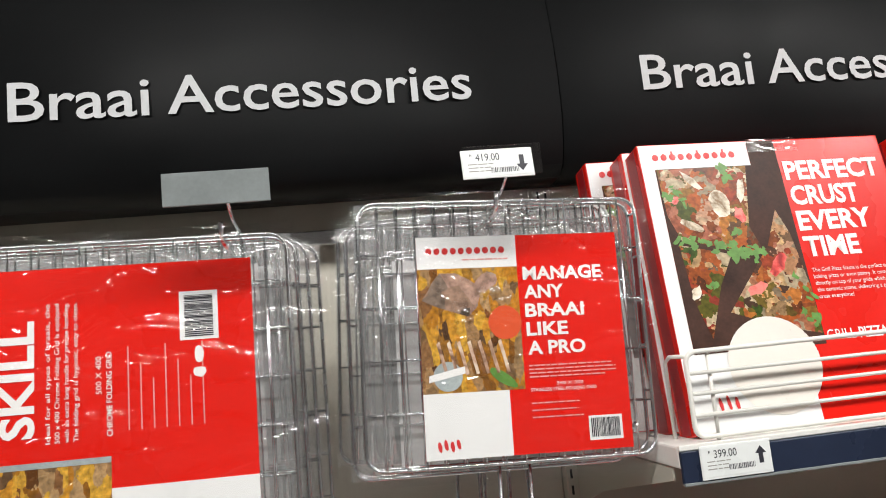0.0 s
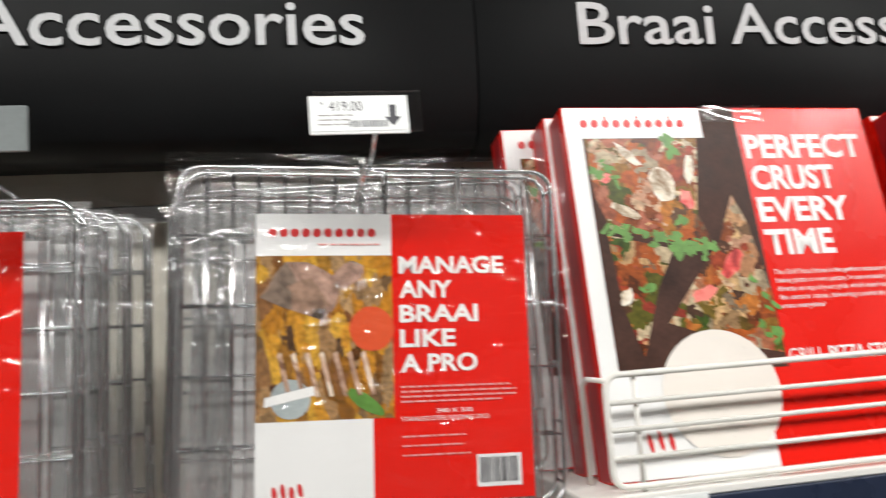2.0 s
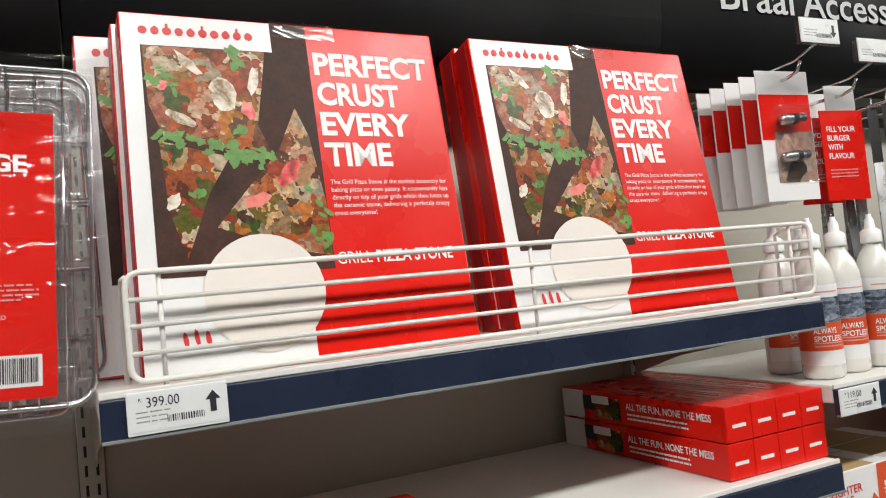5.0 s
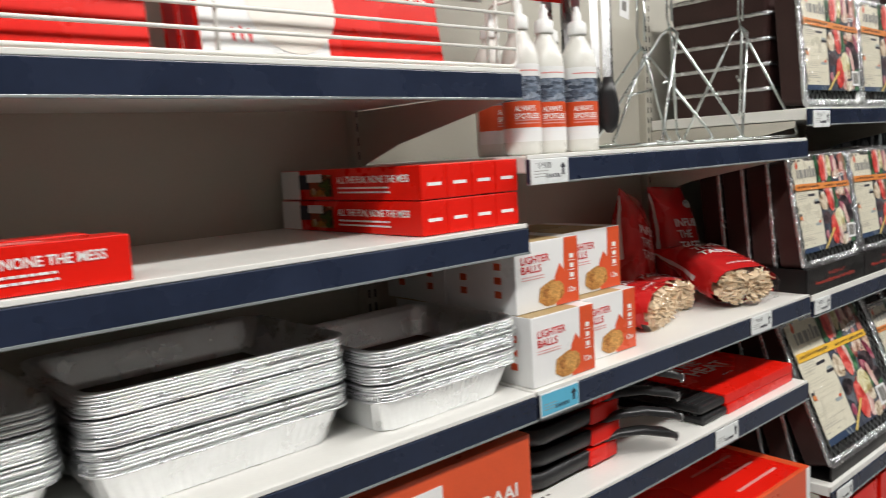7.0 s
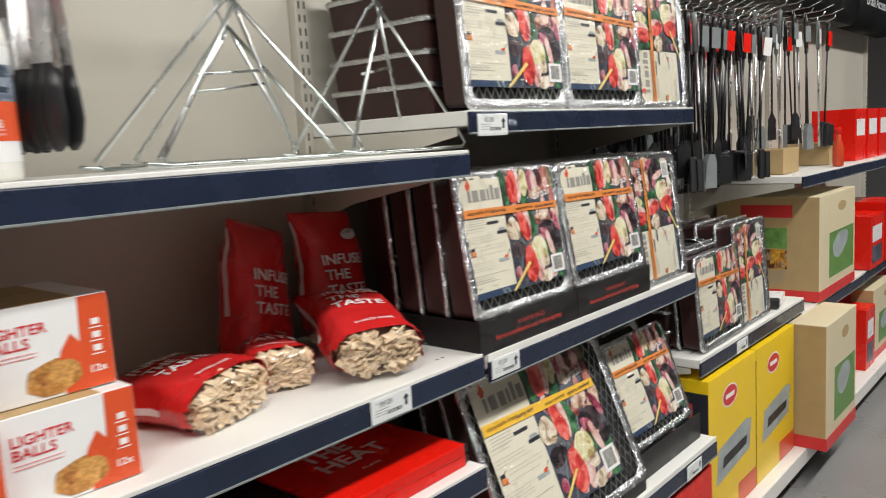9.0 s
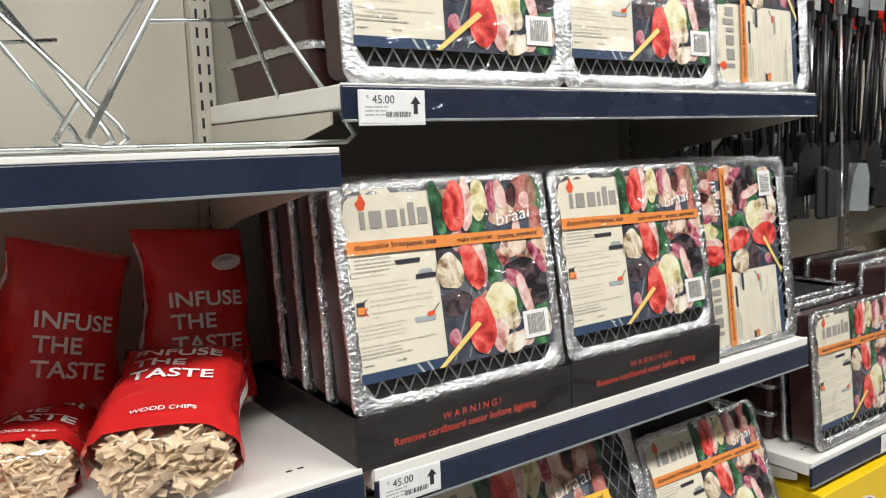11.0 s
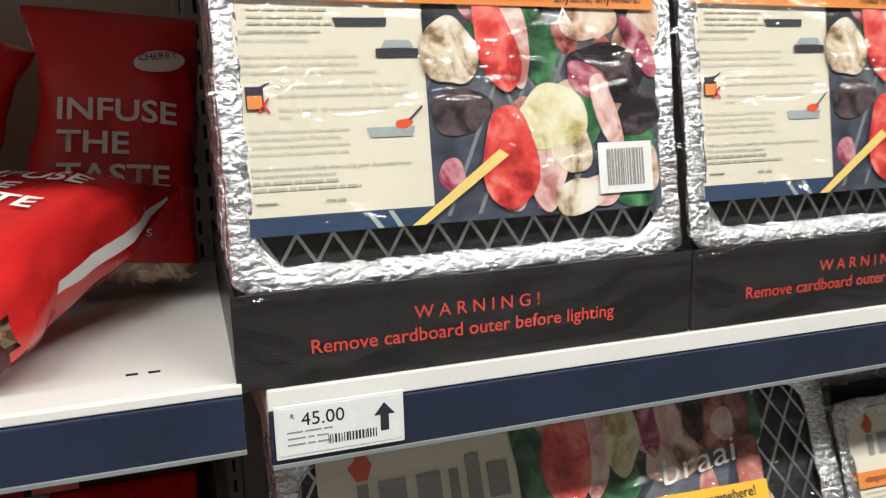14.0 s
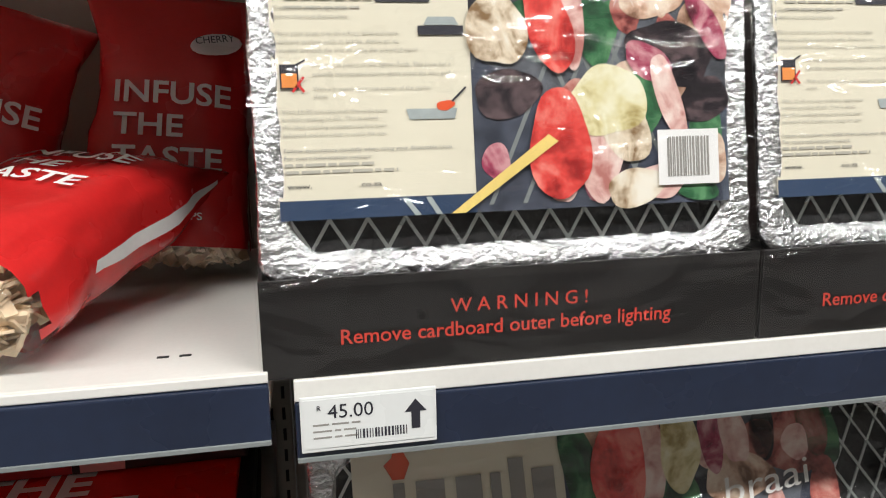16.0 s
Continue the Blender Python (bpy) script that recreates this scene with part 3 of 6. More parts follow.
S1, S2, S3, S4 = 1.472, 1.230, 0.952, 0.735
A3, B4A, B4B, B4C = 1.338, 1.410, 0.945, 0.468
shelf(0, S1)
shelf(0, S2)
shelf(0, S3)
shelf(0, S4)
shelf(1, A3)
shelf(1, S3, length=1.010)
shelf(1, S4)
shelf(2, B4A, lip=0.002)
shelf(2.020, B4B, lip=0.014, length=0.978)
shelf(2, B4C, front=-0.055, lip=0.014)
shelf(3.02, 0.68, lip=0.010)
shelf(4, 1.15, lip=0.004)
shelf(4, 0.62, lip=0.010)
shelf(5, 1.15)
shelf(5, 0.62)
for i in (-2, -1, 0, 1, 2, 3, 4, 5):
    t = thing("base_shelf", "white steel base shelf on the plinth", "shelf", pose(i, 0, 0.135), "base shelves")
    part("deck", slab(0.003, -0.058, -0.02, 0.997, BACK - 0.024, 0.003, 0.003), "deck", t)
    part("front_lip", slab(0.003, -0.062, -0.055, 0.997, -0.0585, 0.002, 0.001), "deck", t)


# ---- price tickets ----
def ticket(x, z, y, price="", width=0.095, height=0.037, up=True, blue=False, turn=0.0, label="", pitch=0.0):
    t = thing("price_ticket", label or (f"white shelf ticket with {price} and a black arrow" if price else "white shelf ticket with a black arrow"),
              "price ticket", pose(x, y, z, pitch, 0, turn), "shelf tickets")
    part("holder", slab(0, -0.0032, -height - 0.003, width, -0.0012, 0.001, 0.0008), "ticket", t)
    part("paper", ink(0.002, -height, width - 0.002, -0.001, -0.0033), "blueticket" if blue else "ticket", t, "blue paper" if blue else "")
    y0 = -0.0038
    if price:
        lettering(t, price, 0.018, -0.0145, 0.0095, y0 - 0.0002, "ink", 0.030, name="price")
        lettering(t, "R", 0.011, -0.0085, 0.0035, y0 - 0.0002, "ink", name="currency")
    part("small_print", small_print(0.008, -0.018, 0.045, 3, y0 + 0.0003, 0.0045, 0.0012, 5), "greyink", t)
    part("barcode", bars(0.036, -0.0305, 0.072, -0.024, y0 + 0.0003, 2), "ink", t)
    s = 1 if up else -1
    c = -0.018
    part("arrow", poly([(width - 0.0145, c + s * 0.012), (width - 0.022, c + s * 0.003), (width - 0.0175, c + s * 0.003), (width - 0.0175, c - s * 0.009),
                        (width - 0.0115, c - s * 0.009), (width - 0.0115, c + s * 0.003), (width - 0.007, c + s * 0.003)][::s], y0 - 0.0002), "ink", t)
    return t


ticket(0.026, S1 - 0.003, -0.004, "399.00", 0.094)
ticket(0.030, S2 - 0.004, -0.004, "119.00")
ticket(1.004, A3 - 0.007, -0.004, "119.00", 0.092)
ticket(1.002, S3 - 0.004, -0.004, "", 0.098, blue=True, label="blue promotion ticket on the price rail")
ticket(1.704, S3 - 0.004, -0.004, "99.00")
ticket(2.021, B4A - 0.008, -0.004, "45.00", 0.092)
ticket(2.026, B4B - 0.010, -0.004, "45.00", 0.091, 0.035)
ticket(1.545, S4 - 0.004, -0.004)
ticket(2.78, B4C - 0.014, -0.060)
ticket(2.02, B4C - 0.014, -0.060)
ticket(3.30, 0.67, -0.004)


# ---- hooks ----
def hook(x, z, reach, y0=0.425, group="display hooks", plate=False, price=True):
    """A prong with a tilted tip, and an arm above it that ends in a ticket holder."""
    t = thing("display_hook", "steel display prong with a ticket holder on its arm", "hook", pose(x, 0, z), group)
    tip = y0 - reach
    part("prong", wire([(0, y0, 0), (0, tip + 0.03, 0), (0, tip + 0.008, 0.006), (0, tip, 0.022)], 0.003), "wire", t, smooth=True)
    part("arm", wire([(0.012, y0, 0.012), (0.012, tip + 0.02, 0.028), (0.012, tip - 0.03, 0.046)], 0.0022), "wire", t, smooth=True)
    part("back_plate", slab(-0.012, y0 - 0.004, -0.03, 0.024, y0, 0.024, 0.002), "wire", t)
    h = part("ticket_holder", slab(-0.058 if plate else -0.045, tip - 0.034, 0.037, 0.062 if plate else 0.055, tip - 0.030, 0.076, 0.001), "slate" if plate else "clear", t, "empty grey ticket holder" if plate else "clear ticket holder")
    return t


hook(-0.526, 1.772, 0.432, plate=True)
hook(-0.186, 1.788, 0.41)
ticket(-0.235, 1.856, -0.022, "419.00", 0.090, 0.034, up=False, pitch=-8)
for hx, hz, hr in ((1.08, 1.83, 0.375), (1.235, 1.81, 0.36), (1.31, 1.79, 0.385), (1.46, 1.80, 0.30)):
    hook(hx, hz, hr, group="display hooks over the bottles")
ticket(1.040, 1.908, 0.015, "", 0.090, 0.036, up=False)
ticket(1.195, 1.888, 0.030, "", 0.090, 0.036, up=False)


# ---- folding grids in film ----
def folding_grid(m, w, h, cells, rows, label, card=None, handles=True):
    """Two wire grids hinged together round a card, wrapped in film. Origin: top middle of the front grid, hanging down."""
    t = thing("folding_grid", label, "braai grid", m, "hanging folding grids")
    for k, y in enumerate((0.0, 0.026)):
        part("frame", wire(round_rect(-w / 2, -h, w / 2, 0, 0.022, y, 5), 0.0026, 8, True), "wire", t, smooth=True)
        bm = None
        for i in range(1, cells):
            x = -w / 2 + w * i / cells
            bm = wire([(x, y - 0.002, -0.001), (x, y - 0.002, -h + 0.001)], 0.0013, 6, bm=bm)
        for i in range(1, rows):
            z = -h * i / rows
            bm = wire([(-w / 2, y + 0.001, z), (w / 2, y + 0.001, z)], 0.0013, 6, bm=bm)
        part("cross_wires", bm, "wire", t, smooth=True)
    bm = None
    for sx in (-w / 2, w / 2):
        for i in range(rows + 1):
            z = -0.02 - (h - 0.04) * i / rows
            bm = wire([(sx, 0, z), (sx, 0.026, z)], 0.0018, 6, bm=bm)
    part("side_wires", bm, "wire", t, smooth=True)
    if handles:
        for sx in (-0.02, 0.02):
            part("handle_wire", wire([(sx, 0.013, -h), (sx, 0.013, -h - 0.22), (0, 0.013, -h - 0.25)], 0.0028), "wire", t, smooth=True)
    rnd = random.Random(int(w * 1000))
    made = bmesh.new()
    nx, nz = 14, 12
    g = [[made.verts.new((-w / 2 - 0.012 + (w + 0.024) * i / nx, -0.0125 + rnd.uniform(-0.003, 0.003), 0.012 - (h + 0.03) * j / nz)) for i in range(nx + 1)] for j in range(nz + 1)]
    for j in range(nz):
        for i in range(nx):
            made.faces.new((g[j][i], g[j][i + 1], g[j + 1][i + 1], g[j + 1][i]))
    part("wrapping_film", made, "film", t, "clear wrinkled film", smooth=True)
    made = bmesh.new()
    g = [[made.verts.new((-w / 2 - 0.004 + (w + 0.008) * i / nx, 0.0320 + rnd.uniform(-0.0015, 0.0015), 0.006 - (h + 0.012) * j / nz)) for i in range(nx + 1)] for j in range(nz + 1)]
    for j in range(nz):
        for i in range(nx):
            made.faces.new((g[j][i], g[j][i + 1], g[j + 1][i + 1], g[j + 1][i]))
    part("back_film", made, "milkfilm", t, "cloudy film behind the grid", smooth=True)
    if card:
        card(t)
    return t


def small_grid_card(t):
    y = -0.0062
    x0, x1, z0, z1 = -0.116, 0.156, -0.332, -0.048
    part("card", slab(x0, y, z0, x1, y + 0.002, z1), "red", t, "red printed card")
    part("logo_patch", ink(x0, z1 - 0.042, x0 + 0.133, z1, y), "white", t)
    bm = None
    for i in range(10):
        w = 0.009
        bm = blob(x0 + 0.016 + i * 0.0108, z1 - 0.019, 0.0042, 0.0046, 0, y - 0.0008, bm, 10, 0.05, i)
    part("logo_mark", bm, "redtext", t, "red brand mark as plain dots")
    part("logo_line", small_print(x0 + 0.06, z1 - 0.030, x0 + 0.125, 1, y - 0.0006, 0.004, 0.0018), "faint", t)
    part("photograph", ink(x0, z0 + 0.082, x0 + 0.133, z1 - 0.042, y), "chicken", t, "photograph of grilled chicken on a board")
    bm = blob(x0 + 0.045, z1 - 0.075, 0.04, 0.026, -10, y - 0.0008, None, 12, 0.2, 3)
    bm = blob(x0 + 0.09, z1 - 0.06, 0.018, 0.012, 30, y - 0.0008, bm, 12, 0.2, 4)
    part("printed_meat", bm, "meat", t)
    part("printed_sauce_bowl", blob(x0 + 0.112, z1 - 0.115, 0.022, 0.022, 0, y - 0.0009, None, 20, 0.02), "orangered", t)
    part("printed_leaf", blob(x0 + 0.105, z0 + 0.098, 0.021, 0.007, -35, y - 0.0009, None, 14, 0.08), "herb", t)
    part("printed_seal", blob(x0 + 0.033, z0 + 0.103, 0.019, 0.019, 0, y - 0.0009, None, 20, 0.01), "sky", t, "round grey seal")
    part("printed_ribbon", poly([(x0 + 0.008, z0 + 0.096), (x0 + 0.056, z0 + 0.106), (x0 + 0.055, z0 + 0.115), (x0 + 0.009, z0 + 0.105)], y - 0.0012), "print", t)
    bm = None
    for k in range(7):
        a = x0 + 0.02 + k * 0.0135
        bm = poly([(a, z0 + 0.145), (a + 0.004, z0 + 0.148), (a + 0.014, z0 + 0.105), (a + 0.010, z0 + 0.104)], y - 0.0010, bm)
    part("printed_strips", bm, "onion", t)
    part("white_corner", ink(x0, z0, x0 + 0.112, z0 + 0.082, y), "white", t)
    bm = None
    for k in range(4):
        bm = blob(x0 + 0.018 + k * 0.008, z0 + 0.016 + 0.002 * (k % 2), 0.0026, 0.007, 10, y - 0.0008, bm, 8, 0.1, k)
    part("brand_mark", bm, "redtext", t)
    for k, word in enumerate(("MANAGE", "ANY", "BRAAI", "LIKE", "A PRO")):
        lettering(t, word, x0 + 0.140, z1 - 0.060 - k * 0.0245, 0.0165, y - 0.0008, "print", (0.108, 0.054, 0.080, 0.056, 0.078)[k], bold=0.03)
    part("small_print", small_print(x0 + 0.140, z0 + 0.112, x1 - 0.012, 4, y - 0.0004, 0.0048, 0.0018, 4), "faint", t)
    lettering(t, "STAINLESS STEEL FOLDING GRID", x0 + 0.140, z0 + 0.078, 0.0042, y - 0.0008, "print", 0.088)
    lettering(t, "340 X 300", x0 + 0.175, z0 + 0.085, 0.0042, y - 0.0008, "print", 0.036)
    part("small_marks", small_print(x0 + 0.140, z0 + 0.064, x1 - 0.06, 3, y - 0.0004, 0.009, 0.0016, 9), "faint", t)
    part("barcode_patch", ink(x1 - 0.058, z0 + 0.012, x1 - 0.013, z0 + 0.043, y), "white", t)
    part("barcode", bars(x1 - 0.055, z0 + 0.016, x1 - 0.016, z0 + 0.040, y - 0.0005, 5), "ink", t)


def large_grid_card(t):
    y = -0.0062
    x0, x1, z0, z1 = -0.30, 0.205, -0.40, -0.030
    part("card", slab(x0, y, z0, x1, y + 0.002, z1), "red", t, "red printed card")
    part("white_corner", ink(x0, z0, x1, z1 - 0.265, y), "white", t)
    part("photograph", ink(x0, z0, x1 - 0.170, z1 - 0.228, y - 0.0004), "chicken", t, "photograph of grilled meat")
    part("photo_border", ink(x0, z1 - 0.235, x1 - 0.170, z1 - 0.228, y - 0.0008), "sky", t)
    lettering(t, "SKILL", x1 - 0.257, z1 - 0.200, 0.036, y - 0.0008, "print", 0.138, turn=90, bold=0.03)
    for k, line in enumerate(("Ideal for all types of braais, the", "500 x 400 Chrome Folding Grid is equipped", "with an extra long handle for precise handling.", "The folding grid is hygienic, easy to clean.")):
        lettering(t, line, x1 - 0.238 + k * 0.0105, z1 - 0.208, 0.0055, y - 0.0008, "print", 0.165, turn=90)
    lettering(t, "500 X 400", x1 - 0.180, z1 - 0.155, 0.0065, y - 0.0008, "print", 0.045, turn=90)
    lettering(t, "CHROME FOLDING GRID", x1 - 0.168, z1 - 0.205, 0.0065, y - 0.0008, "print", 0.10, turn=90, bold=0.01)
    bm = None
    for k in range(7):
        bm = ink(x1 - 0.15 + k * 0.0145, z1 - 0.20, x1 - 0.1485 + k * 0.0145, z1 - 0.10 - 0.02 * (k % 3), y, bm)
    part("small_print", bm, "faint", t)
    part("barcode_patch", ink(x1 - 0.088, z1 - 0.098, x1 - 0.042, z1 - 0.038, y), "white", t)
    part("barcode", bars(x1 - 0.082, z1 - 0.094, x1 - 0.048, z1 - 0.042, y - 0.0005, 5, False), "ink", t)
    bm = blob(x1 - 0.066, z1 - 0.116, 0.010, 0.006, 90, y - 0.0005, None, 10, 0.1, 2)
    bm = blob(x1 - 0.066, z1 - 0.137, 0.007, 0.007, 0, y - 0.0005, bm, 10, 0.2, 2)
    part("printed_symbols", bm, "print", t)


for k, (dx, dz, ry) in enumerate(((-0.012, -0.018, 1.0), (0.004, 0.004, -2.2), (-0.020, -0.010, 2.5))):
    folding_grid(pose(-0.178 + dx, 0.120 + 0.042 * k, 1.810 + dz, 0, ry + 1.5, 0), 0.375, 0.338, 15, 5,
                 "small steel folding grid in clear film behind another", lambda t: part("card", slab(-0.125, 0.004, -0.328, 0.142, 0.006, -0.050), "white", t, "white card back"))
folding_grid(pose(-0.171, 0.070, 1.810, -1, 2.8, 0), 0.380, 0.342, 15, 5, "small steel folding grid in film with a red card", small_grid_card)
folding_grid(pose(-0.705, 0.068, 1.794, -1, 1.2, 0), 0.50, 0.42, 18, 7, "large chrome folding grid in film with a red card", large_grid_card)
for k in range(3):
    folding_grid(pose(-0.696 + 0.014 * k, 0.116 + 0.042 * k, 1.793 + 0.002 * k, 0, 1.0, 0), 0.50, 0.42, 18, 7, "large chrome folding grid hanging behind another",
                 lambda t: part("card", slab(-0.29, 0.004, -0.40, 0.20, 0.006, -0.030), "white", t, "white card back"))


# ---- wire fence on the top shelf ----
def shelf_fence():
    t = thing("shelf_fence", "white coated wire fence along the shelf front", "shelf fence", pose(0, 0, S1))
    part("outer_wire", wire(round_rect(0.034, 0.006, 1.004, 0.113, 0.014, 0.012, 4), 0.0032, 8, True), "whitewire", t, smooth=True)
    for z in (0.033, 0.060, 0.086):
        part("cross_wire", wire([(0.034, 0.012, z), (1.004, 0.012, z)], 0.0026), "whitewire", t, smooth=True)
    for x in (0.066, 0.505, 0.965):
        part("post_wire", wire([(x, 0.016, 0.0), (x, 0.016, 0.112)], 0.0026), "whitewire", t, smooth=True)
    for x in (0.034, 1.004):
        part("return_wire", wire([(x, 0.012, 0.108), (x, 0.06, 0.108), (x, 0.075, 0.10), (x, 0.075, 0.0)], 0.0028), "whitewire", t, smooth=True)


shelf_fence()


# ---- pizza stone boxes ----
def pizza_box(m, label="red and white pizza stone box leaning behind the fence"):
    t = thing("pizza_stone_box", label, "box", m @ Matrix.Diagonal((0.965, 1, 0.93, 1)), "pizza stone boxes")
    w, h, d = 0.405, 0.452, 0.052
    part("carton", slab(0, 0, 0, w, d, h, 0.0025), "red", t)
    y = -0.0002
    part("white_print", poly([(0.0005, 0.002), (0.190, 0.002), (0.190, 0.115), (0.022, 0.115), (0.022, 0.408), (0.178, 0.408), (0.178, h - 0.002), (0.002, h - 0.002)], y), "white", t)
    part("photograph", poly([(0.022, 0.114), (0.224, 0.114), (0.224, h - 0.002), (0.178, h - 0.002), (0.178, 0.408), (0.022, 0.408)], y - 0.0004), "woodprint", t, "photograph of pizza on a dark table")
    part("printed_slice", poly([(0.024, 0.407), (0.168, 0.407), (0.160, 0.360), (0.150, 0.305), (0.165, 0.262), (0.120, 0.270), (0.040, 0.288), (0.026, 0.33)], y - 0.0007), "pizza", t)
    part("printed_slice", poly([(0.034, 0.282), (0.112, 0.262), (0.085, 0.215), (0.055, 0.135), (0.040, 0.190)], y - 0.0007), "pizza", t)
    part("printed_slice", poly([(0.198, 0.330), (0.212, 0.290), (0.223, 0.200), (0.223, 0.130), (0.170, 0.142), (0.090, 0.172), (0.125, 0.215), (0.172, 0.272)], y - 0.0007), "pizza", t)
    bm = None
    rnd = random.Random(4)
    spots = [(0.040 + 0.010 * k, 0.283 - 0.001 * k, 0.010) for k in range(9)] + [(0.112 + 0.008 * k, 0.258 + 0.010 * (k % 2), 0.012) for k in range(7)] + [(0.03, 0.36, 0.012), (0.045, 0.372, 0.010), (0.055, 0.350, 0.009)]
    spots += [(0.122, 0.405, 0.012), (0.132, 0.392, 0.012), (0.128, 0.30, 0.010), (0.210, 0.150, 0.012), (0.200, 0.165, 0.009), (0.216, 0.190, 0.010), (0.205, 0.218, 0.008), (0.07, 0.215, 0.009)]
    n = 0
    for sx, sz, sr in spots:
        for q in range(3):
            n += 1
            bm = blob(sx + rnd.gauss(0, 0.004), sz + rnd.gauss(0, 0.005), sr * rnd.uniform(0.35, 0.8), sr * rnd.uniform(0.2, 0.5), rnd.uniform(0, 180), y - 0.0010 - n * 0.000004, bm, 9, 0.45, n)
    part("printed_garnish", bm, "herb", t)
    bm = blob(0.112, 0.345, 0.016, 0.022, 10, y - 0.0012, None, 12, 0.10, 5)
    bm = blob(0.060, 0.312, 0.018, 0.007, -30, y - 0.0012, bm, 12, 0.2, 6)
    bm = blob(0.150, 0.365, 0.007, 0.022, -12, y - 0.0012, bm, 12, 0.2, 7)
    bm = blob(0.075, 0.385, 0.020, 0.006, -50, y - 0.0012, bm, 12, 0.2, 8)
    bm = blob(0.045, 0.205, 0.007, 0.012, -30, y - 0.0012, bm, 12, 0.2, 9)
    part("printed_cheese", bm, "mushroom", t)
    bm = blob(0.180, 0.240, 0.020, 0.010, 50, y - 0.0011, None, 12, 0.25, 6)
    bm = blob(0.140, 0.205, 0.020, 0.009, 20, y - 0.0011, bm, 12, 0.25, 7)
    bm = blob(0.140, 0.325, 0.008, 0.014, 20, y - 0.0011, bm, 12, 0.25, 8)
    bm = blob(0.042, 0.355, 0.009, 0.007, 20, y - 0.0011, bm, 12, 0.25, 9)
    part("printed_topping", bm, "pepper", t)
    part("stone_disc", blob(0.138, 0.090, 0.070, 0.072, 0, y - 0.0013, None, 36, 0.0), "stone", t, "pale round stone picture")
    bm = None
    for i in range(10):
        bm = blob(0.026 + i * 0.0138, 0.428, 0.0052, 0.0058, 0, y - 0.0006, bm, 10, 0.06, i)
        bm = ink(0.0245 + i * 0.0138, 0.424, 0.0275 + i * 0.0138, 0.430 + 0.004 * (i % 3), y - 0.0008, bm)
    part("logo_mark", bm, "redtext", t, "red brand mark as plain shapes")
    bm = None
    for k in range(3):
        bm = blob(0.045 + k * 0.012, 0.040 + 0.002 * (k % 2), 0.0028, 0.011, 8, y - 0.0008, bm, 8, 0.1, k)
    part("brand_mark", bm, "redtext", t)
    for k, (word, wd) in enumerate((("PERFECT", 0.160), ("CRUST", 0.113), ("EVERY", 0.123), ("TIME", 0.090))):
        lettering(t, word, 0.230, 0.380 - 0.043 * k, 0.0305, y - 0.0006, "print", wd, bold=0.035)
    for k, line in enumerate(("The Grill Pizza Stone is the perfect accessory for", "baking pizza or even pastry. It conveniently lays", "directly on top of your grids which then heats up", "the ceramic stone, delivering a perfectly crispy", "crust everytime!")):
        lettering(t, line, 0.232, 0.225 - 0.0105 * k, 0.0062, y - 0.0006, "print", 0.160 if k < 4 else 0.056, name="small_lettering")
    lettering(t, "GRILL", 0.228, 0.119, 0.0155, y - 0.0006, "print", 0.045)
    lettering(t, "PIZZA STONE", 0.279, 0.119, 0.0155, y - 0.0006, "print", 0.105, bold=0.02)
    part("tape", ink(0.178, 0.430, 0.262, h + 0.001, y - 0.0008), "filmsoft", t, "clear tape over the lid")
    # left side covered in a deeper red than the carton
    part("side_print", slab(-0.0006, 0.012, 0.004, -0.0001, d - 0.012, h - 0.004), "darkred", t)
    return t


pizza_box(pose(0.048, 0.042, S1 + 0.003, -10.5, 1.0, 0))
pizza_box(pose(0.042, 0.100, S1 + 0.003, -9, 1, 0), "red and white pizza stone box behind another")
pizza_box(pose(0.010, 0.160, S1 + 0.003, -8, 0, 0), "red and white pizza stone box at the back of the shelf")
pizza_box(pose(0.507, 0.060, S1 + 0.003, -10.5, 1.0, 0))
pizza_box(pose(0.509, 0.120, S1 + 0.003, -9, 1, 0), "red and white pizza stone box behind another")


# ---- baking mat boxes on the second shelf ----
def mat_box(m, label):
    """A long box. Local x along its length, front face at y 0."""
    t = thing("grill_mat_box", label, "box", m, "grill mat boxes")
    L, d, h = 0.395, 0.050, 0.051
    part("carton", slab(0, 0, 0, L, d, h, 0.0012), "red", t)
    part("white_end", slab(-0.0005, -0.0006, 0.0008, 0.062, d + 0.0006, h - 0.001), "white", t)
    part("end_print", slab(L - 0.0004, 0.001, 0.001, L + 0.0006, d - 0.001, h - 0.001), "red", t)
    bm = slab(L + 0.0002, 0.012, 0.020, L + 0.0010, d - 0.012, 0.025)
    part("end_mark", bm, "print", t, "plain white brand bar")
    for y, s in ((-0.0006, 1),):
        part("black_print", ink(0.062, 0.018, 0.095, 0.043, y), "ink", t)
        part("photograph", ink(0.095, 0.006, 0.165, 0.042, y), "pizza", t, "dark food photograph")
        part("brand_patch", ink(0.088, 0.030, 0.135, 0.044, y - 0.0005), "white", t)
        lettering(t, "ALL THE FUN, NONE THE MESS", 0.180, 0.0275, 0.0105, y - 0.0008, "print", 0.190, bold=0.02)
        part("small_print", small_print(0.182, 0.021, 0.33, 2, y - 0.0002, 0.007, 0.0028, 8), "print", t)
    bm = small_print(0.10, 0.012, 0.36, 2, 0, 0.012, 0.004, 6)
    bm.transform(Matrix.Translation((0, 0.020, h)) @ Matrix.Rotation(radians(-90), 4, "X"))
    part("top_print", bm, "faint", t)
    return t


